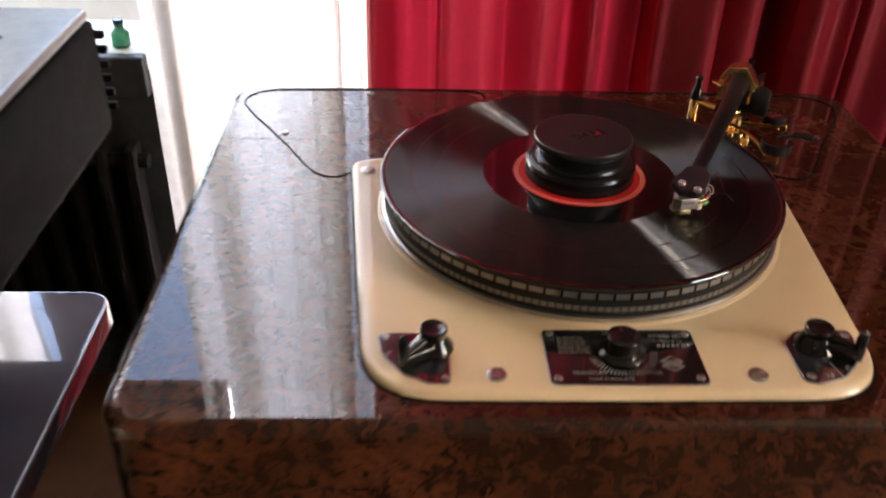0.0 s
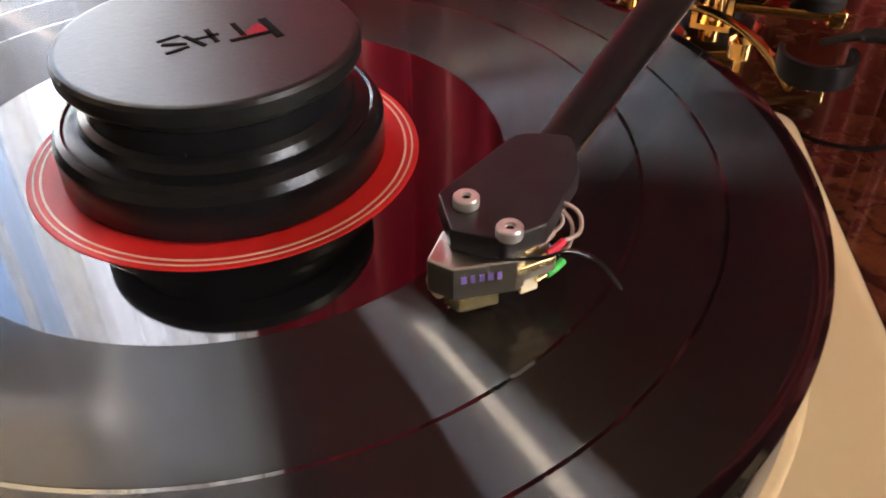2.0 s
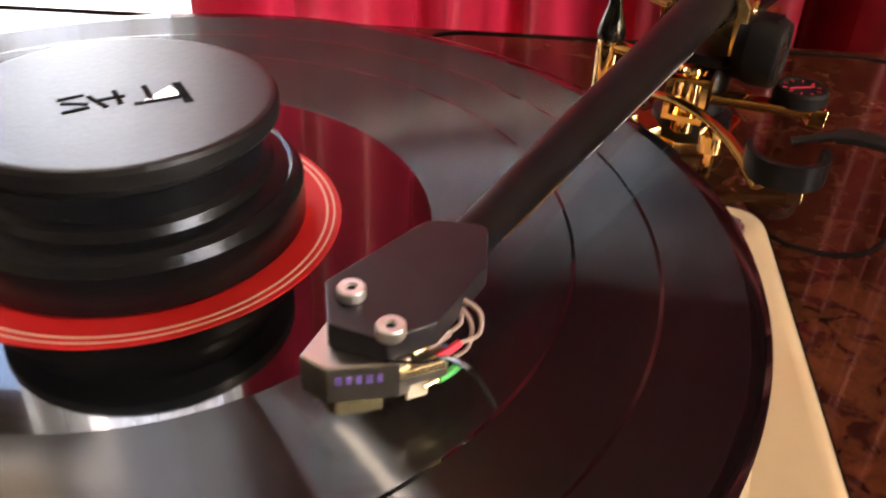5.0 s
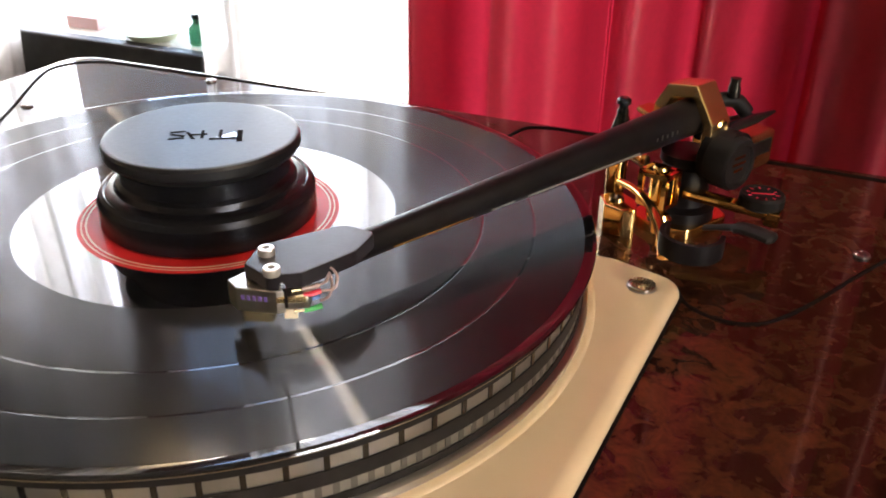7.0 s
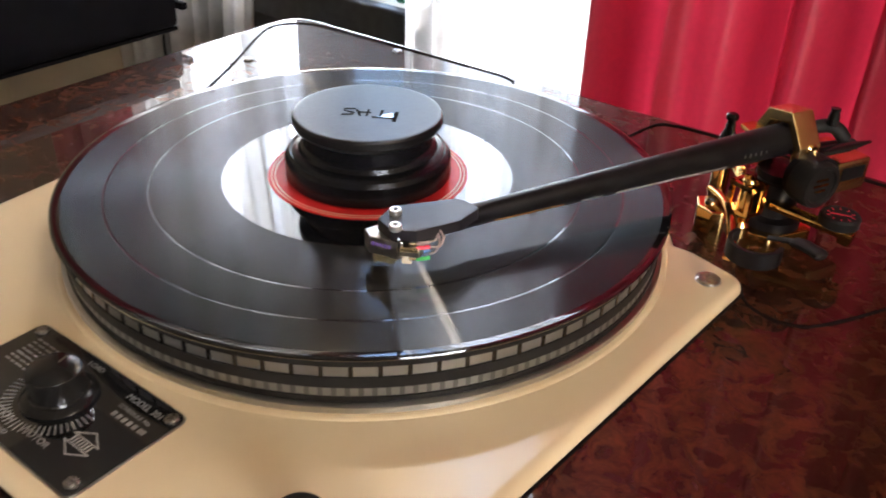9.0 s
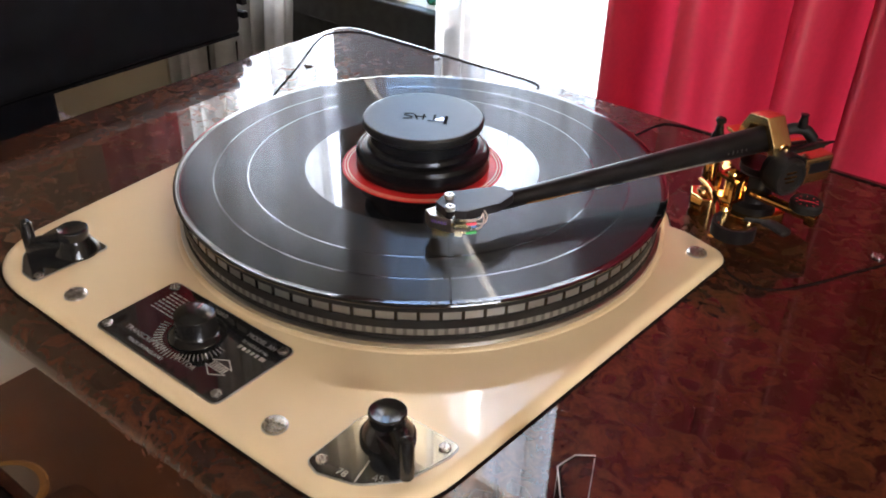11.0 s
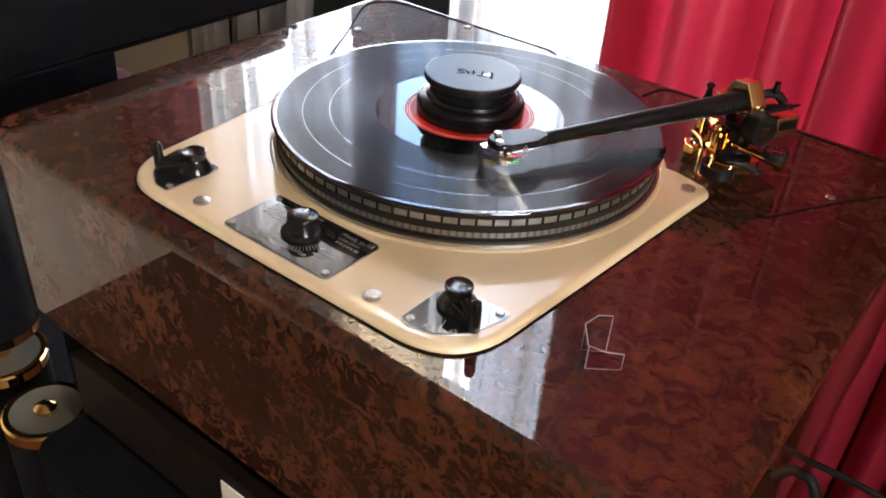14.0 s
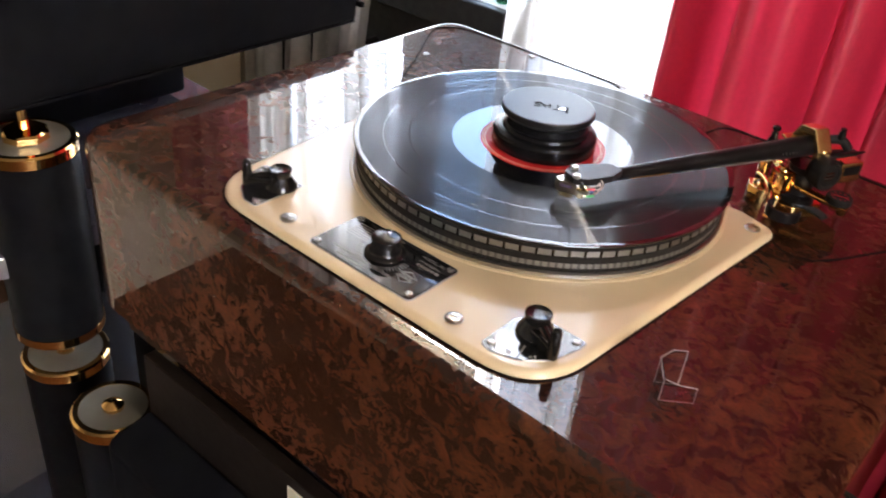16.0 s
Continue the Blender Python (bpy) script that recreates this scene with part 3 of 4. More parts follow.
part("shelf", slab(rounded([(-0.97, -0.28), (-0.425, -0.28), (-0.425, 0.14), (-0.97, 0.14)], [0.03] * 4), -0.205, -0.18, 0.004), SHELF_SHEEN, rack, "glossy dark shelf board with window reflection tinted into its colour")
part("shelf", slab(rounded([(-0.97, -0.28), (-0.425, -0.28), (-0.425, 0.14), (-0.97, 0.14)], [0.03] * 4), -0.66, -0.635, 0.004), SHELFB, rack, "glossy black shelf board")


def column(parent, x, y, r, z0, z1, disc=True):
    c = part("column", lathe([(0, z0), (r, z0), (r, z1), (0, z1)], (x, y, 0), 48), POST, parent)
    for z in (z0, z1):
        s = 1 if z == z1 else -1
        part("gold_ring", lathe([(r - 0.006, z - s * 0.001), (r + 0.001, z - s * 0.001), (r + 0.001, z + s * 0.009), (r - 0.001, z + s * 0.011), (r - 0.006, z + s * 0.011)], (x, y, 0), 48, closed=True), GOLD, c, "polished gold ring")
        part("disc", lathe([(0, z + s * 0.001), (r - 0.006, z + s * 0.001), (r - 0.006, z + s * 0.0105), (0, z + s * 0.0105)], (x, y, 0), 48), DISC, c, "acrylic disc with a beige reflection in its colour")
    part("pin", lathe([(0, z1 + 0.0105), (0.010, z1 + 0.0105), (0.010, z1 + 0.014), (0.006, z1 + 0.017), (0, z1 + 0.018)], (x, y, 0), 20), GOLD, c, "gold centre stud")
    return c


CX, CY = -0.432, -0.215
column(rack, CX, CY, 0.045, -0.280, -0.076)
part("spike", lathe([(0, -0.0655), (0.020, -0.0655), (0.022, -0.064), (0.022, -0.058), (0.020, -0.056), (0.0045, -0.055), (0.0045, -0.03), (0, -0.03)], (CX, CY, 0), 8), GOLD, rack, "gold support cone")
part("spike", lathe([(0, -0.318), (0.012, -0.318), (0.012, -0.306), (0.006, -0.300), (0.006, -0.290), (0, -0.290)], (CX, CY, 0), 24), GOLD, rack, "gold support cone")
column(rack, CX, CY, 0.045, -0.79, -0.336)
for x, y in ((-0.93, -0.215), (-0.93, 0.09)):
    part("column", lathe([(0, FL), (0.045, FL), (0.045, -0.03), (0, -0.03)], (x, y, 0), 40), POST, rack)

psu = thing("power_supply", (-0.74, -0.08, -0.18), "plain black power supply on the rack shelf", "power supply")
part("body", span(-0.96, -0.635, -0.27, 0.10, -0.172, -0.045, 0.006), AMPBLACK, psu)
for x in (-0.92, -0.67):
    for y in (-0.23, 0.06):
        part("foot", lathe([(0, -0.18), (0.016, -0.18), (0.014, -0.172), (0, -0.172)], (x, y, 0), 20), RUBBER, psu)
amp = thing("amplifier", (-0.69, -0.03, -0.03), "large black amplifier with grey lid on the rack", "amplifier")
part("body", span(-0.97, -0.416, -0.27, 0.205, -0.028, 0.078, 0.006), AMPBLACK, amp)
part("lid", span(-0.968, -0.418, -0.268, 0.20, 0.078, 0.090, 0.005), AMPGREY, amp, "brushed grey metal lid")
for i in range(6):
    part("cooling_fin", span(-0.43, -0.411, 0.205, 0.212, -0.012 + i * 0.014, -0.005 + i * 0.014, 0.0015), AMPBLACK, amp)
for i in range(12):
    part("vent_slot", span(-0.60 + i * 0.012, -0.594 + i * 0.012, -0.05, 0.12, 0.0885, 0.0908), SEAM, amp)
part("base_trim", span(-0.96, -0.42, -0.262, 0.205, -0.032, -0.028, 0.001), AMPBLACK, amp)

# ---- cabinet, amplifier and column under the turntable ----
stand = thing("turntable_stand", (0.0, 0.0, FL), "black lacquered stand under the walnut turntable plinth", "stand")
part("top_board", span(-0.27, 0.29, -0.225, 0.235, -0.195, -0.176, 0.003), SHELFB, stand)
for x in (-0.25, 0.27):
    for y in (-0.205, 0.215):
        part("stand_leg", span(x - 0.018, x + 0.018, y - 0.018, y + 0.018, FL, -0.195, 0.003), AMPBLACK, stand)
part("low_board", span(-0.25, 0.27, -0.20, 0.21, -0.36, -0.34, 0.003), SHELFB, stand)
dev = thing("power_unit", (0.0, -0.05, -0.34), "black hi-fi unit with bronze front under the turntable", "hi-fi unit")
part("casing", span(-0.20, 0.24, -0.232, 0.16, -0.338, -0.198, 0.004), AMPBLACK, dev)
part("front_panel", span(-0.21, 0.25, -0.247, -0.234, -0.300, -0.176, 0.002), PANEL, dev, "dark bronze front panel")
bar = rounded([(-0.205, -0.300), (0.245, -0.300), (0.245, -0.247), (-0.205, -0.247)], [0.022, 0.022, 0.0, 0.0])
part("front_handle", slab(bar, -0.285, -0.238, 0.006), AMPBLACK, dev, "rounded black front bar")
tagged(part("card", span(-0.02, 0.05, -0.2485, -0.2475, -0.245, -0.186), PAPER), "small cream paper card stuck on the front panel", "card")
column(thing("side_column", (-0.255, -0.258, FL), "dark round column with gold ring and acrylic top", "column"), -0.255, -0.258, 0.037, FL, -0.272)

cable = thing("cable", (0.36, 0.1, -0.2), "thin black signal cable hanging behind the stand", "cable")
part("cable_run", tube(smooth_path([(0.268, 0.120, -0.245), (0.285, 0.120, -0.242), (0.306, 0.120, -0.234), (0.334, 0.120, -0.232), (0.367, 0.120, -0.233)], 6), 0.003, 10), RUBBER, cable)
loop = thing("cable", (0.36, 0.05, -0.25), "looped black mains cable hanging beside the stand", "cable")
part("cable_run", tube(smooth_path([(0.296, 0.050, -0.236), (0.298, 0.050, -0.207), (0.303, 0.050, -0.191), (0.315, 0.050, -0.188), (0.325, 0.050, -0.203)], 6), 0.0045, 10), RUBBER, loop)

# ---- walnut plinth ----
plinth = thing("plinth", (0.0, 0.006, -0.174), "high-gloss burl walnut turntable plinth", "turntable plinth")
PX0, PX1, PY0, PY1, PZ = -0.302, 0.308, -0.236, 0.246, -0.172
outline = rounded([(PX0, PY0), (PX1, PY0), (PX1, PY1), (PX0, PY1)], [0.034] * 4, 12)
levels = [(inset(outline, 0.004), PZ), (outline, PZ + 0.004), (outline, -0.009)]
for k in range(1, 7):
    a = math.pi / 2 * k / 6
    levels.append((inset(outline, 0.009 * (1 - math.cos(a))), -0.009 + 0.009 * math.sin(a)))
levels.append((inset(outline, 0.0095), 0.0))
levels.append((inset(outline, 0.0105), 0.0))
part("body", stack(levels), BURL, plinth, angle=50)
seam_l = [(-0.158, 0.0755), (-0.170, 0.070), (-0.178, 0.058), (-0.190, 0.0515), (-0.203, 0.056), (-0.213, 0.068), (-0.243, 0.122), (-0.279, 0.182), (-0.286, 0.208), (-0.268, 0.228), (-0.22, 0.232), (-0.10, 0.234), (-0.066, 0.232), (-0.055, 0.218), (-0.048, 0.165)]
seam_r = [(0.146, 0.085), (0.170, 0.074), (0.180, 0.061), (0.190, 0.0555), (0.201, 0.0552), (0.212, 0.062), (0.225, 0.081), (0.240, 0.109), (0.256, 0.137), (0.270, 0.158), (0.284, 0.184), (0.288, 0.208), (0.268, 0.228), (0.22, 0.232), (0.10, 0.234), (0.066, 0.232), (0.055, 0.218), (0.048, 0.165)]
for line in (seam_l, seam_r):
    part("armboard_seam", tube(smooth_path([(a, b, 0.0001) for a, b in line], 6), 0.0009, 6), SEAM, plinth, "dark joint round the armboard")
for x, y, a in ((-0.240, 0.133, 20), (-0.167, 0.224, 70), (0.245, 0.135, 110), (0.167, 0.224, 40)):
    screw_head(0.0035, Matrix.Translation((x, y, 0.0006)), plinth, a)

# ---- motor unit: chassis, platter, controls ----
motor = thing("turntable", (0.0, 0.0, 0.0), "cream enamelled vintage transcription turntable in the plinth", "turntable")
R_BACK = 0.158
corner = rounded([(-0.1545, -0.2145), (0.0, -0.2155), (0.1545, -0.2145), (0.1775, 0.072), (0.146, 0.0815), (-0.146, 0.0815), (-0.1775, 0.072)], [0.052, 0, 0.052, 0.013, 0, 0, 0.013], 10)
k0 = next(i for i, p in enumerate(corner) if p.x == corner[-12].x and p.y == corner[-12].y)
a0 = math.atan2(0.0815, 0.146) + 0.03
arc = [Vector((R_BACK * math.cos(a0 + (math.pi - 2 * a0) * k / 40), R_BACK * math.sin(a0 + (math.pi - 2 * a0) * k / 40))) for k in range(41)]
ch = [Vector((p.x, p.y)) for p in corner[:k0]] + arc + [Vector((p.x, p.y)) for p in corner[k0:]]
ch = [p for i, p in enumerate(ch) if (p - ch[i - 1]).length > 0.0003]
part("gasket", slab(inset(ch, -0.0006), -0.002, 0.0008), SEAM, motor, "dark gasket line")
lv = [(inset(ch, 0.0006), 0.0002)]
for k in range(0, 7):
    a = math.pi / 2 * k / 6
    lv.append((inset(ch, 0.0006 + 0.005 * (1 - math.cos(a))), 0.0010 + 0.0045 * math.sin(a)))
lv.append((inset(ch, 0.0062), 0.0055))
lv.append((inset(ch, 0.0075), 0.0055))
part("chassis", stack(lv), CREAM, motor, "cream enamelled cast chassis", angle=60)
part("dish_rim", lathe([(0.138, 0.0055), (0.1525, 0.0055), (0.1520, 0.0060), (0.1510, 0.0062), (0.150, 0.0062), (0.138, 0.0062)], seg=128, closed=True), CREAM, motor)
for x, y, a in ((-0.0767, -0.1977, 15), (0.078, -0.1977, 20), (0.1614, 0.059, 10), (-0.1622, 0.053, 60)):
    part("screw_seat", lathe([(0, 0.0052), (0.0062, 0.0052), (0.0062, 0.0056), (0.0055, 0.0058), (0, 0.0058)], (x, y, 0), 24), STEEL, motor)
    screw_head(0.0055, Matrix.Translation((x, y, 0.0062)), motor, a)

platter = part("platter", lathe([(0.02, 0.006), (0.149, 0.006), (0.1495, 0.0068), (0.1495, 0.0092), (0.1480, 0.0100), (0.1462, 0.0102), (0.1462, 0.0284), (0.1470, 0.0290), (0.1470, 0.0300), (0.02, 0.0300)], seg=160), STEEL, motor, "machined aluminium platter", angle=25)
for z0, z1 in ((0.0102, 0.0128), (0.0172, 0.0222), (0.0272, 0.0300)):
    part("dark_band", lathe([(0.145, z0), (0.1474, z0), (0.1474, z1), (0.145, z1)], seg=160, closed=True), RUBBER, platter)
for z0, z1 in ((0.0128, 0.0172), (0.0222, 0.0272)):
    part("strobe_band", lathe([(0.145, z0), (0.1468, z0), (0.1468, z1), (0.145, z1)], seg=160, closed=True), STROBE1, platter)


def mark_mesh(name, w, h):
    bm = box((0.0008, w, h))
    me = bpy.data.meshes.new(name)
    bm.to_mesh(me)
    bm.free()
    me.materials.append(BAKELITE)
    return me


me = mark_mesh("strobe_mark", 0.0017, 0.0050)
for k in range(84):
    ob = new("strobe_mark", me)
    ob.parent = platter
    ob.matrix_basis = pose(0, 0, 0.0247, 0, 0, 360 * k / 84) @ Matrix.Translation((0.1468, 0, 0))
bm = bmesh.new()
for k in range(180):
    m = pose(0, 0, 0.0149, 0, 0, 2 * k) @ Matrix.Translation((0.1467, 0, 0)) @ Matrix.Diagonal((0.0006, 0.0020, 0.0044, 1))
    bmesh.ops.create_cube(bm, size=1.0, matrix=m)
tagged(part("fine_strobe_pattern", bm, STROBE2, platter, smooth=False), kind="stuff")
part("mat", lathe([(0.004, 0.0300), (0.1465, 0.0300), (0.1465, 0.0316), (0.004, 0.0316)], seg=128), RUBBER, motor, "black rubber platter mat")

# name plate with dial knob
NP = rounded([(-0.0455, -0.2060), (0.0475, -0.2060), (0.0475, -0.1565), (-0.0455, -0.1565)], [0.004] * 4, 5)
np_rim = part("name_plate", slab(inset(NP, -0.0008), 0.005, 0.0060, 0.0003), STEEL, motor, "etched black name plate with silver rim")
part("plate_face", slab(NP, 0.0058, 0.0064), PLATE, np_rim)
for x, y, a in ((-0.0412, -0.1602, 30), (0.0437, -0.1605, 80), (0.0427, -0.2012, 10), (-0.0412, -0.2020, 55)):
    screw_head(0.0027, Matrix.Translation((x, y, 0.0067)), np_rim, a, "rivet", 0.0010)
ZT = 0.00645


def bar_line(x, y, w, h, parent, z=ZT, material=PRINT):
    return part("print_bar", span(x - w / 2, x + w / 2, y - h / 2, y + h / 2, z - 0.0003, z + 0.00008), material, parent, smooth=False)


writing("lettering", "TRANSCRIPTION", 0.0042, Matrix.Translation((-0.0165, -0.1968, ZT)), PRINT, np_rim)
writing("lettering", "MOTOR", 0.0042, Matrix.Translation((0.0135, -0.1968, ZT)), PRINT, np_rim)
writing("lettering", "MADE IN ENGLAND", 0.0030, Matrix.Translation((-0.010, -0.2022, ZT)), PRINT, np_rim)
writing("lettering", "MODEL 301", 0.0040, Matrix.Translation((0.0305, -0.1625, ZT)), PRINT, np_rim)
writing("lettering", "SCHEDULE No", 0.0028, Matrix.Translation((0.0310, -0.1676, ZT)), PRINT, np_rim)
for k in range(5):
    bar_line(0.0245 + 0.0030 * k, -0.1716, 0.0019, 0.0024, np_rim)
bar_line(0.0405, -0.1716, 0.0034, 0.0024, np_rim)
writing("lettering", "LOAD", 0.0034, Matrix.Translation((-0.0035, -0.1600, ZT)), PRINT, np_rim)
words = random.Random(21)
for k in range(7):
    x = -0.0375
    while x < -0.0215:
        w = words.uniform(0.0018, 0.0048)
        bar_line(x + w / 2, -0.1640 - 0.0024 * k, w, 0.0009, np_rim)
        x += w + 0.0009
CM = Matrix.Translation((0.029, -0.1885, ZT)) @ pose(0, 0, 0, 0, 0, 0)
for x, y, w, h, a in ((-0.0035, 0.0042, 0.0085, 0.0007, 32), (0.0035, 0.0042, 0.0085, 0.0007, -32), (-0.0035, -0.0042, 0.0085, 0.0007, -32), (0.0035, -0.0042, 0.0085, 0.0007, 32), (0.0, 0.0021, 0.0130, 0.0006, 0), (0.0, -0.0021, 0.0130, 0.0006, 0)) + tuple((-0.0048 + 0.0016 * k, 0.0, 0.0008, 0.0030, 0) for k in range(7)):
    part("crest_line", box((w, h, 0.0003), CM @ Matrix.Translation((x, y, 0)) @ pose(0, 0, 0, 0, 0, a)), PRINT, np_rim, smooth=False)
KX, KY = 0.0005, -0.1785
for k in range(28):
    a = radians(-168 + k * 6.2)
    part("dial_tick", box((0.0046, 0.0004, 0.0004), Matrix.Translation((KX + 0.0192 * math.cos(a), KY + 0.0192 * math.sin(a), ZT)) @ pose(0, 0, 0, 0, 0, math.degrees(a))), PRINT, np_rim, smooth=False)
knob = part("dial_knob", lathe([(0, 0.0066), (0.0140, 0.0066), (0.0146, 0.0074), (0.0138, 0.0084), (0.0112, 0.0092), (0.0104, 0.0104), (0.0101, 0.0172), (0.0104, 0.0184), (0.0102, 0.0194), (0.0094, 0.0199), (0.0060, 0.0205), (0, 0.0207)], (KX, KY, 0), 48), BAKELITE, motor, "round glossy black dial knob")
part("pointer_line", box((0.0008, 0.0066, 0.0004), Matrix.Translation((KX - 0.001, KY + 0.0040, 0.0204)) @ pose(0, 0, 0, 0, 0, 14)), CHROME, knob, smooth=False)


def lever(hub, peg, parent):
    """A tapered bakelite lever: round hub, arm and upright peg."""
    h, p = Vector(hub), Vector(peg)
    d = (p - h).normalized()
    n = Vector((-d.y, d.x))
    top = part("lever_hub", lathe([(0, 0.0064), (0.0125, 0.0064), (0.0125, 0.0085), (0.0098, 0.0125), (0.0080, 0.0160), (0.0084, 0.0182), (0.0087, 0.0200), (0.0085, 0.0212), (0.0078, 0.0217), (0.0068, 0.0215), (0.0060, 0.0210), (0.003, 0.0207), (0, 0.0206)], (h.x, h.y, 0), 40), BAKELITE, parent, "glossy black lever")
    arm = [h + n * 0.0085, h - n * 0.0085, p + d * 0.002 - n * 0.0035, p + d * 0.002 + n * 0.0035]
    part("lever_arm", slab(rounded([(q.x, q.y) for q in arm], [0.003] * 4, 4), 0.0075, 0.0150, 0.0025), BAKELITE, top)
    part("lever_rib", tube([(h.x, h.y, 0.0175), (p.x, p.y, 0.0130)], 0.0028, 10), BAKELITE, top)
    part("lever_peg", lathe([(0, 0.0066), (0.0034, 0.0066), (0.0036, 0.012), (0.0034, 0.024), (0.0026, 0.0272), (0.001, 0.0282), (0, 0.0283)], (p.x, p.y, 0), 20), BAKELITE, top)
    return top


LPO = rounded([(-0.1480, -0.1590), (-0.1450, -0.1790), (-0.1330, -0.1960), (-0.1170, -0.2055), (-0.1035, -0.2060), (-0.1035, -0.1590)], [0.005, 0.02, 0.02, 0.006, 0.004, 0.004], 6)
lp = part("switch_plate", slab(LPO, 0.005, 0.0060, 0.0003), STEEL, motor, "dark mirror-finished switch plate")
part("plate_face", slab(inset(LPO, 0.0008), 0.0057, 0.0063), PLATE, lp)
for x, y in ((-0.1065, -0.2010), (-0.1425, -0.1632)):
    screw_head(0.0027, Matrix.Translation((x, y, 0.0066)), lp, 40, "rivet", 0.001)
lever((-0.1135, -0.1735), (-0.1310, -0.1905), motor)
writing("lettering", "ON", 0.0040, Matrix.Translation((-0.1405, -0.1800, 0.0064)) @ pose(0, 0, 0, 0, 0, 60), PRINT, lp)
RPO = rounded([(0.1035, -0.2040), (0.1035, -0.1680), (0.1150, -0.1555), (0.1500, -0.1555), (0.1500, -0.1640), (0.1440, -0.1860), (0.1300, -0.2005), (0.1120, -0.2065)][::-1], [0.004, 0.02, 0.02, 0.006, 0.004, 0.014, 0.012, 0.005], 6)
rp = part("speed_plate", slab(RPO, 0.005, 0.0060, 0.0003), STEEL, motor, "dark mirror-finished speed plate")
part("plate_face", slab(inset(RPO, 0.0008), 0.0057, 0.0063), PLATE, rp)
for x, y in ((0.1090, -0.1995), (0.1450, -0.1612)):
    screw_head(0.0027, Matrix.Translation((x, y, 0.0066)), rp, 110, "rivet", 0.001)
lever((0.1215, -0.1715), (0.1425, -0.1840), motor)
writing("lettering", "78", 0.0052, Matrix.Translation((0.1205, -0.1995, 0.0064)) @ pose(0, 0, 0, 0, 0, 8), PRINT, rp)
writing("lettering", "45", 0.0052, Matrix.Translation((0.1345, -0.1925, 0.0064)) @ pose(0, 0, 0, 0, 0, 30), PRINT, rp)
part("print_bar", box((0.0007, 0.013, 0.0004), Matrix.Translation((0.1265, -0.1935, 0.0063)) @ pose(0, 0, 0, 0, 0, 14)), PRINT, rp, smooth=False)

# ---- record ----
ZR = 0.0335
ZG = 0.03332
record = thing("vinyl_record", (0.0, 0.0, 0.0316), "black long-playing record with red label on the platter", "record")
body = part("disc", lathe([(0.0036, 0.0316), (0.1490, 0.0316), (0.1503, 0.0321), (0.1505, 0.0326), (0.1502, 0.0332), (0.1490, 0.0334), (0.1462, 0.03325), (0.0036, 0.03325)], seg=180), DEADWAX, record, angle=7)
for a, b in ((0.0725, 0.1066), (0.1072, 0.1268), (0.1274, 0.1462)):
    part("groove_band", lathe([(a, 0.0332), (a + 0.0004, ZG), (b - 0.0004, ZG), (b, 0.0332)], seg=180), GROOVE, record, angle=4)
lab = part("label", lathe([(0.0036, 0.0333), (0.0500, 0.0333), (0.0498, 0.03355), (0.0036, 0.03358)], seg=120), LABEL, record, "bright red paper label")
for a, b in ((0.0462, 0.0468), (0.0480, 0.0485)):
    part("label_ring", lathe([(a, 0.0335), (a, 0.03366), (b, 0.03366), (b, 0.0335)], seg=120), LABEL_RING, lab)

# ---- record clamp ----
clamp = thing("record_clamp", (0.0, 0.0, 0.0336), "black turned record weight resting on the label", "record clamp")
part("base", lathe([(0, 0.0337), (0.0400, 0.0337), (0.0412, 0.0345), (0.0412, 0.0440), (0.0400, 0.0462), (0.0385, 0.0470), (0.0378, 0.0466), (0.0372, 0.0470), (0.0345, 0.0480), (0.0325, 0.0482), (0, 0.0482)], seg=128), CLAMP, clamp, angle=25)
part("neck", lathe([(0, 0.0478), (0.0345, 0.0478), (0.0335, 0.0500), (0.0318, 0.0512), (0.0318, 0.0572), (0.0330, 0.0585), (0, 0.0585)], seg=128), CLAMP, clamp, angle=25)
ctop = part("top", lathe([(0, 0.0580), (0.0330, 0.0580), (0.0358, 0.0602), (0.0366, 0.0615), (0.0366, 0.0645), (0.0360, 0.0655), (0.0352, 0.0658), (0.0346, 0.0658), (0, 0.0658)], seg=128), CLAMP_TOP, clamp, "satin dark grey top", angle=25)
GM = Matrix.Translation((0.002, -0.001, 0.0658)) @ pose(0, 0, 0, 0, 0, 212) @ Matrix.Scale(1.3, 4)
for x, y, w, h, turn in ((-0.0100, 0.0024, 0.0016, 0.009, 0), (-0.0060, 0.0040, 0.009, 0.0010, 0), (-0.0045, 0.0, 0.0010, 0.006, 0), (0.0006, 0.0, 0.0009, 0.006, 0), (0.0018, 0.0, 0.0050, 0.0008, 0), (0.0040, 0.0006, 0.0009, 0.006, 20), (0.0078, 0.0026, 0.0044, 0.0008, 10), (0.0076, 0.0, 0.0044, 0.0008, -25), (0.0078, -0.0028, 0.0044, 0.0008, 8)):
    part("engraved_mark", box((w, h, 0.0003), GM @ Matrix.Translation((x, y, 0)) @ pose(0, 0, 0, 0, 0, turn)), SEAM, ctop, smooth=False)
part("engraved_mark", slab([Vector((GM @ Vector((x, y, 0))).xy) for x, y in ((-0.0098, 0.0034), (-0.0030, 0.0034), (-0.0085, -0.0010))], 0.0657, 0.06592), CHROME, ctop, "bright triangular emblem", smooth=False)

# ---- tonearm ----
U, V = Vector((0.77, 0.64, 0)).normalized(), Vector((-0.64, 0.77, 0)).normalized()
M0 = Vector((0.0657, -0.058, 0))
AF, AB = Vector((0.0800, -0.0270, 0.0478)), Vector((0.1640, 0.1370, 0.0535))
AD = (AB - AF).normalized()
AX = Vector((AD.y, -AD.x, 0)).normalized()
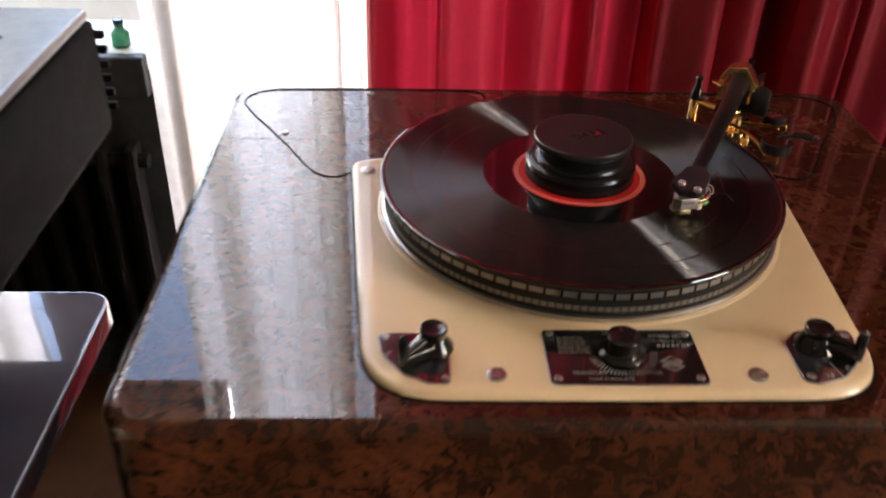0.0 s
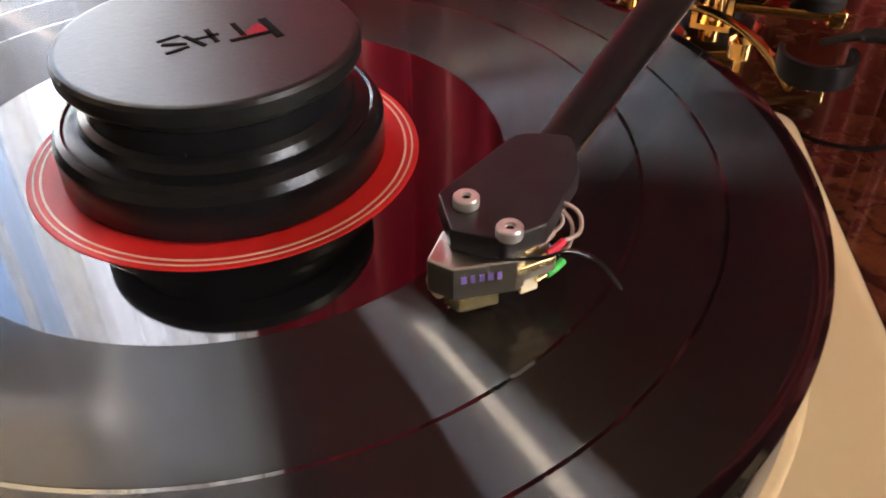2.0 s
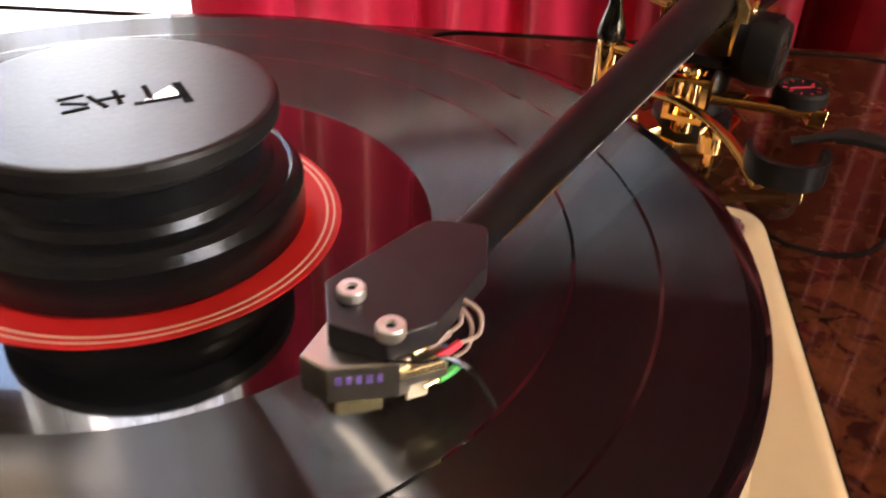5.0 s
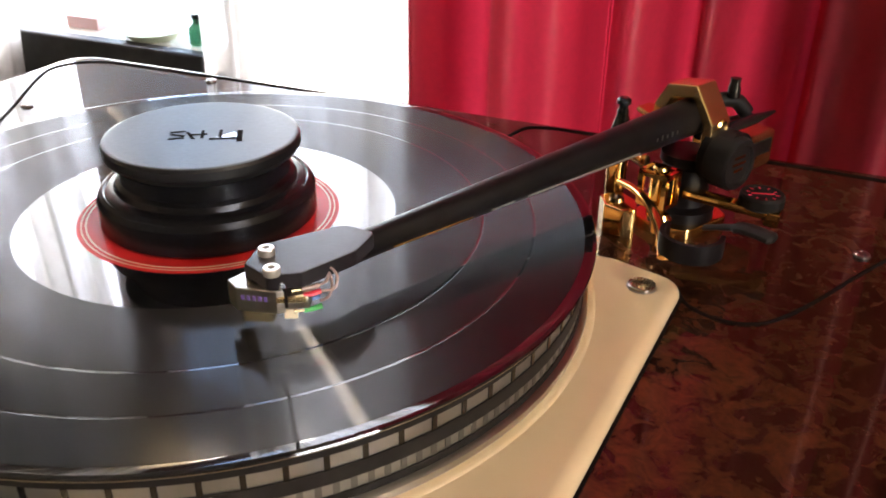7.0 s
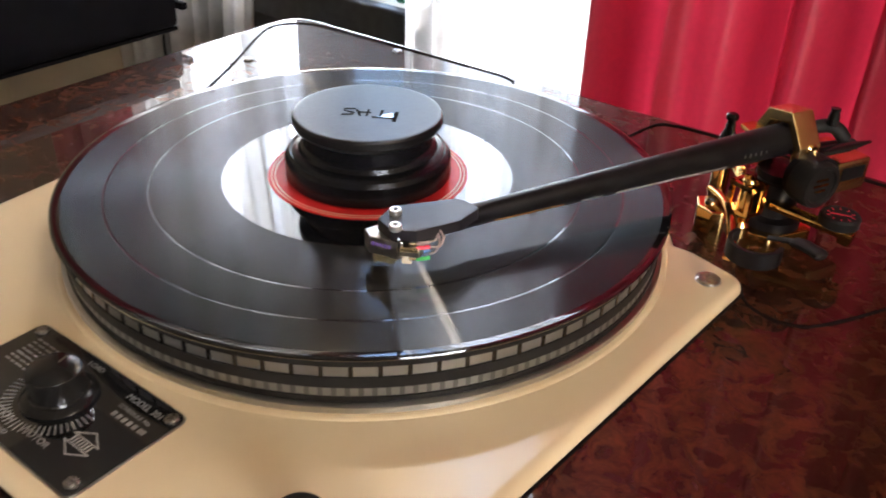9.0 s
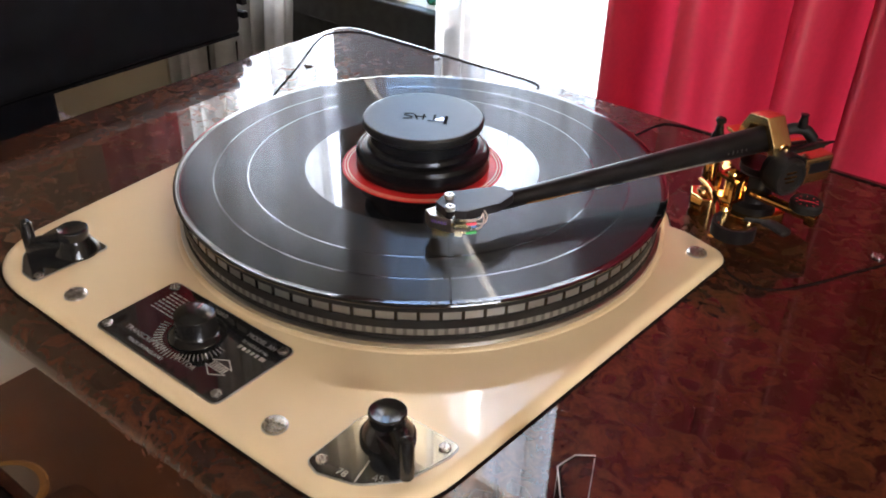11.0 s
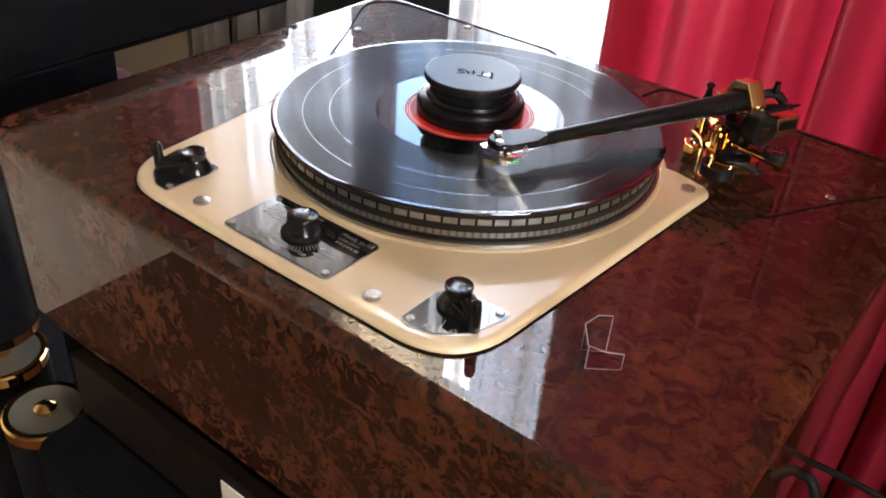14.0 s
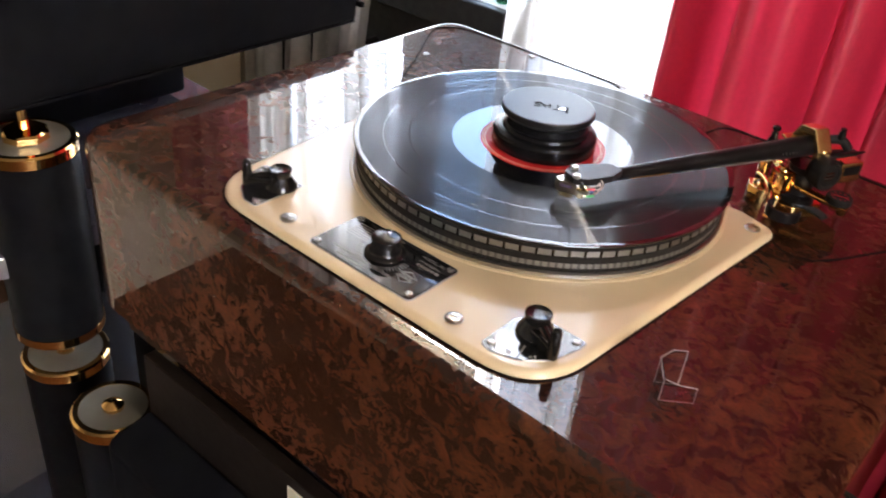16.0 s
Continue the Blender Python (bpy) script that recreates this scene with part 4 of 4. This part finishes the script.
ARM = Matrix.Translation((AB.x, AB.y, 0)) @ Matrix.Rotation(math.atan2(AD.y, AD.x), 4, "Z")


def uv(u, v, z):
    p = M0 + U * (u / 1000) + V * (v / 1000)
    return Vector((p.x, p.y, z))


def uvpoly(pairs, radii=None):
    p = [uv(a, b, 0) for a, b in pairs]
    q = [(s.x, s.y) for s in p]
    return rounded(q, radii or [0.0006] * len(q), 3)


arm = thing("tonearm", (0.165, 0.139, 0.0), "black tapered tonearm with gold-plated base and bearings", "tonearm")
n = 24
tp = [AF.lerp(AB, k / n) for k in range(1, n + 2)]
tr = [0.0046 + 0.0038 * (max(k, 0) / n) ** 0.9 for k in range(1, n + 2)]
at = part("arm_tube", tube(tp, tr, 32), ARMBLACK, arm)
for f0, f1, off in ((0.06, 0.25, 0.0), (0.30, 0.36, 0.0), (0.40, 0.75, 0.0)):
    pa, pb = AF.lerp(AB, f0), AF.lerp(AB, f1)
    ra, rb = 0.0046 + 0.0038 * f0 ** 0.9, 0.0046 + 0.0038 * f1 ** 0.9
    dn = (AX * 0.86 + Vector((0, 0, -0.5))).normalized()
    part("tube_stripe", tube([pa + dn * ra, pb + dn * rb], 0.00035, 6), GOLD if f0 < 0.3 else PRINT, at)
for k in range(5):
    q = AF.lerp(AB, 0.80 + 0.018 * k)
    r = 0.0046 + 0.0038 * (0.80 + 0.018 * k) ** 0.9
    part("tube_mark", box((0.0009, 0.0003, 0.0022 if k % 2 else 0.0014), Matrix.Translation(q + AX * r) @ Matrix.Rotation(math.atan2(AD.y, AD.x), 4, "Z")), STROBE2, at, smooth=False)
hp = uvpoly([(-1.5, 13.6), (-7.4, 2.4), (-1.8, -6.9), (8.7, -8.0), (27.0, 1.0), (36.0, 12.0), (27.5, 21.0)][::1], [0.0012] * 4 + [0.004, 0.003, 0.006])
hs = part("headshell", slab(hp, 0.0488, 0.0537, 0.0006), SHELL, arm, "flat angular black headshell", angle=25)
part("shell_root", tube([uv(14, 5, 0.0480), uv(22, 9.5, 0.0478), AF + AD * 0.004, AF + AD * 0.018], [0.0030, 0.0044, 0.0050, 0.0046], 24), ARMBLACK, hs)
for v in (6.4, -6.4):
    c = uv(0, v, 0)
    sc = part("shell_screw", lathe([(0, 0.0536), (0.0025, 0.0536), (0.0027, 0.0540), (0.0027, 0.0558), (0.0024, 0.0562), (0.0012, 0.0562), (0.0011, 0.0556), (0, 0.0555)], (c.x, c.y, 0), 32), SHELLSCREW, hs, "polished socket-head screw", angle=30)
    part("screw_socket", lathe([(0, 0.0555), (0.0009, 0.0555), (0.0009, 0.05562), (0, 0.05562)], (c.x, c.y, 0), 6), ARMBLACK, sc)

cart = part("cartridge", slab(uvpoly([(-4.8, 8.2), (-12.8, 3.0), (-10.8, -2.8), (0.6, -8.4), (3.0, -8.4), (3.0, 8.2)], [0.0004] * 6), 0.0408, 0.0486, 0.0004), CART, arm, "satin silver cartridge body", smooth=False)
part("cartridge_wing", slab(uvpoly([(1.0, -8.2), (10.0, -10.0), (11.5, -6.0), (9.0, 4.0), (3.0, 6.0)], [0.0005] * 5), 0.0424, 0.0462, 0.0006), CART, cart)
part("brass_strip", slab(uvpoly([(0.2, -8.8), (9.0, -10.6), (9.4, -9.6), (1.0, -7.8)], [0.0003] * 4), 0.0448, 0.0466, 0.0003), BRASS, cart)
part("coil_block", slab(uvpoly([(-9.6, 1.8), (-9.0, -2.4), (-1.0, -5.4), (0.8, -2.0), (-2.0, 3.6)], [0.0004] * 5), 0.0362, 0.0410, 0.0004), BRASS, cart)
part("front_magnet", lathe([(0, -0.0012), (0.0028, -0.0012), (0.0028, 0.0012), (0, 0.0012)], uv(-9.4, 3.4, 0.0402), 24, axis=U), IVORY, cart)
part("rear_block", slab(uvpoly([(2.5, -8.0), (6.5, -8.8), (7.0, -5.8), (3.2, -5.2)], [0.0003] * 4), 0.0385, 0.0426, 0.0003), IVORY, cart)
part("cantilever", tube([uv(-6.0, -0.4, 0.0375), uv(-8.8, 1.2, 0.0348)], 0.00028, 8), CHROME, cart)
part("stylus", lathe([(0, 0.0348), (0.0002, 0.0348), (0, 0.0336)], uv(-8.8, 1.2, 0.0), 8), CHROME, cart)
FN = Vector((uv(0.6, -8.4, 0) - uv(-10.8, -2.8, 0))).normalized()
FO = Vector((FN.y, -FN.x, 0))
base = uv(-10.8, -2.8, 0.0456) + FO * 0.0001
fm = Matrix(((FN.x, 0, FO.x, 0), (FN.y, 0, FO.y, 0), (0, 1, 0, 0), (0, 0, 0, 1)))
for k, w in enumerate((0.0011, 0.0009, 0.0010, 0.0012, 0.0010)):
    part("print_bar", box((w, 0.0017, 0.0002), Matrix.Translation(base + FN * (0.0020 + k * 0.0018)) @ fm), PURPLE, cart, smooth=False)


def wire(name, pts, r, material, label=""):
    return part(name, tube(smooth_path(pts, 8), r, 10), material, cart, label)


for v, z, m in ((-8.6, 0.0462, WIRE_RED), (-9.0, 0.0412, WIRE_GREEN), (-5.4, 0.0464, WIRE_WHITE), (-5.0, 0.0425, WIRE_BLUE)):
    wire("sleeve", [uv(8.5, v, z), uv(11.5, v + 0.3, z), uv(14.0, v + 0.8, z + 0.0002)], 0.00085, m)
    part("pin", tube([uv(5.5, v, z), uv(9.0, v, z)], 0.0005, 8), BRASS, cart)
wire("lead", [uv(14, -7.8, 0.0464), uv(18, -8.4, 0.0470), uv(19.5, -6.5, 0.0500), uv(18.0, -3.0, 0.0515), uv(16, 1, 0.0500)], 0.00045, WIRE_WHITE)
wire("lead", [uv(14, -6.6, 0.0422), uv(16.5, -7.4, 0.0440), uv(18, -6.0, 0.0480), uv(17.0, -2.5, 0.0505), uv(15, 1, 0.0500)], 0.00045, WIRE_WHITE)
wire("lead", [uv(14, -4.6, 0.0466), uv(16.5, -4.8, 0.0480), uv(17, -3, 0.0498), uv(15, 1, 0.0500)], 0.00045, WIRE_WHITE)
part("finger_lift", tube(smooth_path([(0.0690, -0.0640, 0.0487), (0.0755, -0.0680, 0.0525), (0.0790, -0.0720, 0.0572), (0.0815, -0.0752, 0.0595), (0.0845, -0.0785, 0.0600), (0.0877, -0.0830, 0.0578)], 6), [0.0006] * 12 + [0.0007] * 12 + [0.0005] * 6 + [0.0003], 8, flat=0.45), BAKELITE, hs, "thin black finger lift")


def at_arm(x, y, z):
    """Place from the pivot: along the arm (backwards), to its left, up; millimetres."""
    return ARM @ Matrix.Translation((x / 1000, y / 1000, z / 1000))


def gold_box(name, size, m, parent, material=GOLD, bevel=0.0012, label=""):
    return part(name, box([s / 1000 for s in size], m, bevel, 2), material, parent, label, angle=30)


# base, pillar and yoke
bp = [(at_arm(x, y, 0) @ Vector((0, 0, 0))).xy for x, y in ((-18, 15), (-22, -2), (-14, -15), (14, -17), (20, -6), (18, 13), (-2, 18))]
bp = [tuple(p) for p in bp]
pl = part("base_plate", slab(rounded(bp, [0.006] * 7, 6)[::1], 0.0004, 0.0052, 0.001), GOLD, arm, "gold-plated base plate", angle=30)
part("pillar", lathe([(0, 0.005), (0.0150, 0.005), (0.0150, 0.010), (0.0115, 0.012), (0.0110, 0.030), (0.0125, 0.032), (0.0125, 0.036), (0, 0.036)], (AB.x, AB.y, 0), 48), ARMBLACK, arm, angle=30)
yk = bmesh.new()
prof = [(-14.5, 36), (-14.5, 54), (-4, 69.5), (11, 67), (17, 56), (17, 36), (11.5, 36), (11.5, 54), (8, 61), (-3, 63), (-9.5, 53), (-9.5, 36)]
ra = [yk.verts.new(at_arm(-8, y, z) @ Vector()) for y, z in prof]
rb = [yk.verts.new(at_arm(6, y, z) @ Vector()) for y, z in prof]
for i in range(len(prof)):
    j = (i + 1) % len(prof)
    yk.faces.new((ra[i], ra[j], rb[j], rb[i]))
yk.faces.new(ra)
yk.faces.new(rb)
bmesh.ops.recalc_face_normals(yk, faces=yk.faces)
bmesh.ops.bevel(yk, geom=yk.edges[:], offset=0.0009, segments=2, profile=0.5, affect="EDGES")
yoke = part("bearing_yoke", yk, GOLD_SATIN, arm, "faceted gold bearing bridge", angle=30)
part("bearing_cap", lathe([(0, 0), (0.0032, 0), (0.0036, 0.0012), (0.0026, 0.002), (0.0014, 0.0012), (0, 0.0012)], (at_arm(0, -13.4, 52) @ Vector()), 24, axis=-AX * -1), GOLD, yoke)
gold_box("bridge_tab", (10, 10, 3), at_arm(-8, 18, 52) @ pose(0, 0, 0, 12, 0, 0), yoke, GOLD_SATIN)
hub = part("bearing_housing", lathe([(0, 0), (0.0125, 0), (0.0125, 0.012), (0, 0.012)], at_arm(0, -12, 39) @ Vector(), 40, axis=AX), ARMBLACK, arm, angle=30)
bd = part("dial_housing", lathe([(0, 0.010), (0.0118, 0.010), (0.0122, 0.012), (0.0122, 0.020), (0.0112, 0.0218), (0.0092, 0.0218), (0.0086, 0.0208), (0, 0.0208)], at_arm(-2, -6, 38.5) @ Vector(), 48, axis=AX), RUBBER, arm, "round black tracking force dial", angle=30)
BDM = at_arm(-2, -6, 38.5) @ pose(0, 0, 0, 90, 0, 0)
for k, (w, y) in enumerate(((8, 3.4), (10, 0.4), (7, -2.6))):
    gold_box("print_bar", (w, 1.2, 0.3), BDM @ Matrix.Translation((0, y / 1000, 0.0209)), bd, GOLD, 0.0)
# counterweight and rear parts
cw = part("counterweight", box((0.024, 0.030, 0.018), at_arm(32, -2, 33), 0.002, 2), GOLD_SATIN, arm, "faceted gold counterweight", angle=30)
gold_box("weight_inlay", (16, 0.8, 7), at_arm(32, -17.2, 35), cw, ARMBLACK, 0.0003)
part("rear_rod", tube([at_arm(6, 0, 44) @ Vector(), at_arm(48, 0, 40) @ Vector()], 0.004, 16), ARMBLACK, arm)
part("rear_spike", tube([at_arm(10, -10, 47) @ Vector(), at_arm(26, -13, 49) @ Vector(), at_arm(40, -16, 51) @ Vector()], [0.004, 0.004, 0.001], 12, flat=0.5), BAKELITE, arm)
part("rear_lock", tube(smooth_path([at_arm(12, 4, 50) @ Vector(), at_arm(20, 2, 55) @ Vector(), at_arm(28, -2, 55) @ Vector(), at_arm(33, -6, 49) @ Vector()], 6), 0.0036, 12), RUBBER, arm)
part("rear_thumbscrew", lathe([(0, 0), (0.003, 0), (0.003, 0.004), (0.0022, 0.007), (0.0026, 0.009), (0, 0.0095)], at_arm(24, -3, 57.5) @ Vector(), 16), BAKELITE, arm)
# lateral knob
kp = Vector((0.1302, 0.1461, 0))
part("lift_arm", tube(smooth_path([at_arm(-14, 14, 30) @ Vector(), at_arm(-10, 24, 30) @ Vector(), (kp.x, kp.y, 0.030)], 6), 0.0032, 14), GOLD, arm)
part("lift_cap", lathe([(0, 0.004), (0.0046, 0.004), (0.0050, 0.008), (0.0050, 0.030), (0.0042, 0.034), (0, 0.034)], (kp.x, kp.y, 0), 32), GOLD, arm, angle=30)
part("lift_knob", lathe([(0, 0.033), (0.0052, 0.033), (0.0056, 0.036), (0.0040, 0.042), (0.0026, 0.046), (0.0028, 0.0475), (0.0022, 0.0490), (0.0022, 0.0500), (0.0034, 0.0512), (0.0034, 0.0530), (0.0022, 0.0541), (0, 0.0542)], (kp.x, kp.y, 0), 28), BAKELITE, arm, "black turned finial knob", angle=30)
# front gold block, cage, lift rail and rest
fb = part("front_block", slab(rounded([(0.1285, 0.1200), (0.1330, 0.1100), (0.1420, 0.1060), (0.1480, 0.1090), (0.1460, 0.1200), (0.1370, 0.1270)], [0.002] * 6, 4), 0.0004, 0.0150, 0.0012), GOLD, arm, "gold clamp block", angle=30)
part("block_screw", lathe([(0, 0.0148), (0.0035, 0.0148), (0.0035, 0.0160), (0.0018, 0.0160), (0.0018, 0.0152), (0, 0.0152)], (0.1370, 0.1180, 0), 24), CHROME, fb)
cage_at = Matrix.Translation((0.1555, 0.1140, 0.0255)) @ pose(0, 0, 0, 0, 0, -22)
for dx, dy, sx, sy, sz, dz in ((-6, -5, 2.2, 2.2, 15, 0), (6, -5, 2.2, 2.2, 15, 0), (-6, 5, 2.2, 2.2, 15, 0), (6, 5, 2.2, 2.2, 15, 0), (0, -5, 14.2, 2.2, 2.4, 7.5), (0, 5, 14.2, 2.2, 2.4, 7.5), (-6, 0, 2.2, 12, 2.4, 7.5), (6, 0, 2.2, 12, 2.4, 7.5), (0, 0, 14, 12, 2, -7)):
    part("cage_bar", box((sx / 1000, sy / 1000, sz / 1000), cage_at @ Matrix.Translation((dx / 1000, dy / 1000, dz / 1000))), GOLD, arm)
part("lift_piston", lathe([(0, 0.012), (0.004, 0.012), (0.004, 0.034), (0.0028, 0.036), (0, 0.036)], (0.1555, 0.1140, 0), 20), GOLD, arm)
part("lift_rail", tube(smooth_path([(0.1400, 0.1030, 0.0300), (0.1490, 0.0960, 0.0300), (0.1580, 0.0840, 0.0285), (0.1645, 0.0710, 0.0245), (0.1680, 0.0590, 0.0200)], 8), 0.0024, 14, flat=0.55), GOLD, arm, "curved gold arm lift rail")
for x, y, z, r in ((0.1610, 0.0930, 0.0190, 0.0045),):
    part("adjuster", lathe([(0, -0.004), (r, -0.004), (r, 0.002), (r * 0.6, 0.004), (0, 0.004)], (x, y, z), 20), GOLD, arm, angle=30)
part("adjuster_stem", tube([(0.1610, 0.0930, 0.005), (0.1610, 0.0930, 0.016)], 0.002, 10), GOLD, arm)
rest = bmesh.new()
ra = []
for k in range(25):
    a = radians(150 + k * 9.2)
    c, s = math.cos(a), math.sin(a)
    ra.append([rest.verts.new((0.1770 + r * c, 0.0660 + r * s, z)) for r, z in ((0.0126, 0.0218), (0.0126, 0.0300), (0.0106, 0.0300), (0.0106, 0.0218))])
for a, b in zip(ra, ra[1:]):
    for i in range(4):
        rest.faces.new((a[i], a[(i + 1) % 4], b[(i + 1) % 4], b[i]))
rest.faces.new(ra[0])
rest.faces.new(ra[-1])
part("arm_rest", rest, ARMBLACK, arm, "curved black arm rest clip")
part("cue_lever", tube(smooth_path([(0.1800, 0.0740, 0.0290), (0.1870, 0.0730, 0.0310), (0.1960, 0.0700, 0.0335), (0.2070, 0.0650, 0.0335)], 6), [0.0020] * 6 + [0.0024] * 4 + [0.0040] * 8 + [0.0022], 12, flat=0.5), RUBBER, arm, "flat black cueing lever")
bar_dir = Vector((0.0380, -0.0010, -0.0035))
bar_m = Matrix.Translation((0.1850, 0.1245, 0.0190)) @ bar_dir.to_track_quat("X", "Z").to_matrix().to_4x4()
bb = part("bias_arm", box((0.040, 0.0075, 0.0040), bar_m, 0.0010, 2), GOLD, arm, "gold bias arm", angle=30)
part("bias_end", box((0.0065, 0.0100, 0.0070), bar_m @ Matrix.Translation((0.0200, 0, -0.0006)), 0.0010, 2), GOLD, bb, angle=30)
bdial = part("bias_dial", lathe([(0, 0.0195), (0.0088, 0.0195), (0.0098, 0.0205), (0.0098, 0.0245), (0.0090, 0.0257), (0.0078, 0.0257), (0.0074, 0.0252), (0, 0.0252)], (0.1990, 0.1270, 0), 48), RUBBER, arm, "black bias dial with red marks", angle=30)
part("dial_mark", box((0.010, 0.0009, 0.0003), Matrix.Translation((0.1990, 0.1270, 0.0253)) @ pose(0, 0, 0, 0, 0, 15)), WIRE_RED, bdial, smooth=False)
for k in range(10):
    a = radians(36 * k)
    part("dial_tick", box((0.0016, 0.0006, 0.0003), Matrix.Translation((0.1990 + 0.0062 * math.cos(a), 0.1270 + 0.0062 * math.sin(a), 0.0253)) @ pose(0, 0, 0, 0, 0, 36 * k)), WIRE_RED, bdial, smooth=False)

# ---- clear stylus guard lying on the plinth ----
gm = Matrix.Translation((0.2065, -0.150, 0.0)) @ pose(0, 0, 0, 0, 0, 38)
guard = thing("stylus_guard", (0.2065, -0.150, 0.0), "clear acrylic stylus guard standing on the plinth", "stylus guard")


def sheet(pts, thick):
    bm = bmesh.new()
    f = bm.faces.new([bm.verts.new(p) for p in pts])
    f.normal_update()
    nrm = f.normal.copy()
    top = [bm.verts.new(v.co + nrm * thick) for v in f.verts]
    vs = list(f.verts)
    bm.faces.new(top)
    for i in range(len(vs)):
        j = (i + 1) % len(vs)
        bm.faces.new((vs[i], vs[j], top[j], top[i]))
    bmesh.ops.transform(bm, matrix=gm, verts=bm.verts)
    return bm


part("base_sheet", box((0.020, 0.016, 0.0010), gm @ Matrix.Translation((0, 0, 0.0008))), CLEARP, guard, smooth=False)
part("front_sheet", sheet([(-0.010, -0.0078, 0.0013), (0.010, -0.0078, 0.0013), (0.010, -0.0078, 0.012), (0.0, -0.0078, 0.013), (-0.010, -0.0078, 0.017)], 0.001), CLEARP, guard, smooth=False)
part("back_sheet", sheet([(-0.010, 0.0068, 0.0013), (0.004, 0.0068, 0.0013), (0.004, 0.0068, 0.026), (-0.004, 0.0068, 0.026), (-0.010, 0.0068, 0.020)], 0.001), CLEARP, guard, smooth=False)
part("end_sheet", sheet([(-0.0102, -0.0066, 0.0013), (-0.0102, 0.0066, 0.0013), (-0.0102, 0.0066, 0.0195), (-0.0102, -0.0066, 0.0165)], 0.001), CLEARP, guard, smooth=False)


# Pale rods laid on the sheet borders as painted edge highlights.
def guard_edge(pts):
    return part("edge", tube([gm @ Vector(p) for p in pts], 0.00032, 6), EDGE_GLINT, guard, "thin pale rod standing in for the edge highlight")


guard_edge([(-0.010, -0.0083, 0.0010), (0.010, -0.0083, 0.0010), (0.010, -0.0083, 0.012), (0.0, -0.0083, 0.013), (-0.010, -0.0083, 0.017), (-0.010, -0.0083, 0.0010)])
guard_edge([(0.004, 0.0073, 0.0013), (0.004, 0.0073, 0.026), (-0.004, 0.0073, 0.026), (-0.010, 0.0073, 0.020), (-0.010, 0.0073, 0.0010), (0.004, 0.0073, 0.0010)])
guard_edge([(-0.0105, -0.008, 0.0168), (-0.0105, 0.007, 0.0198)])
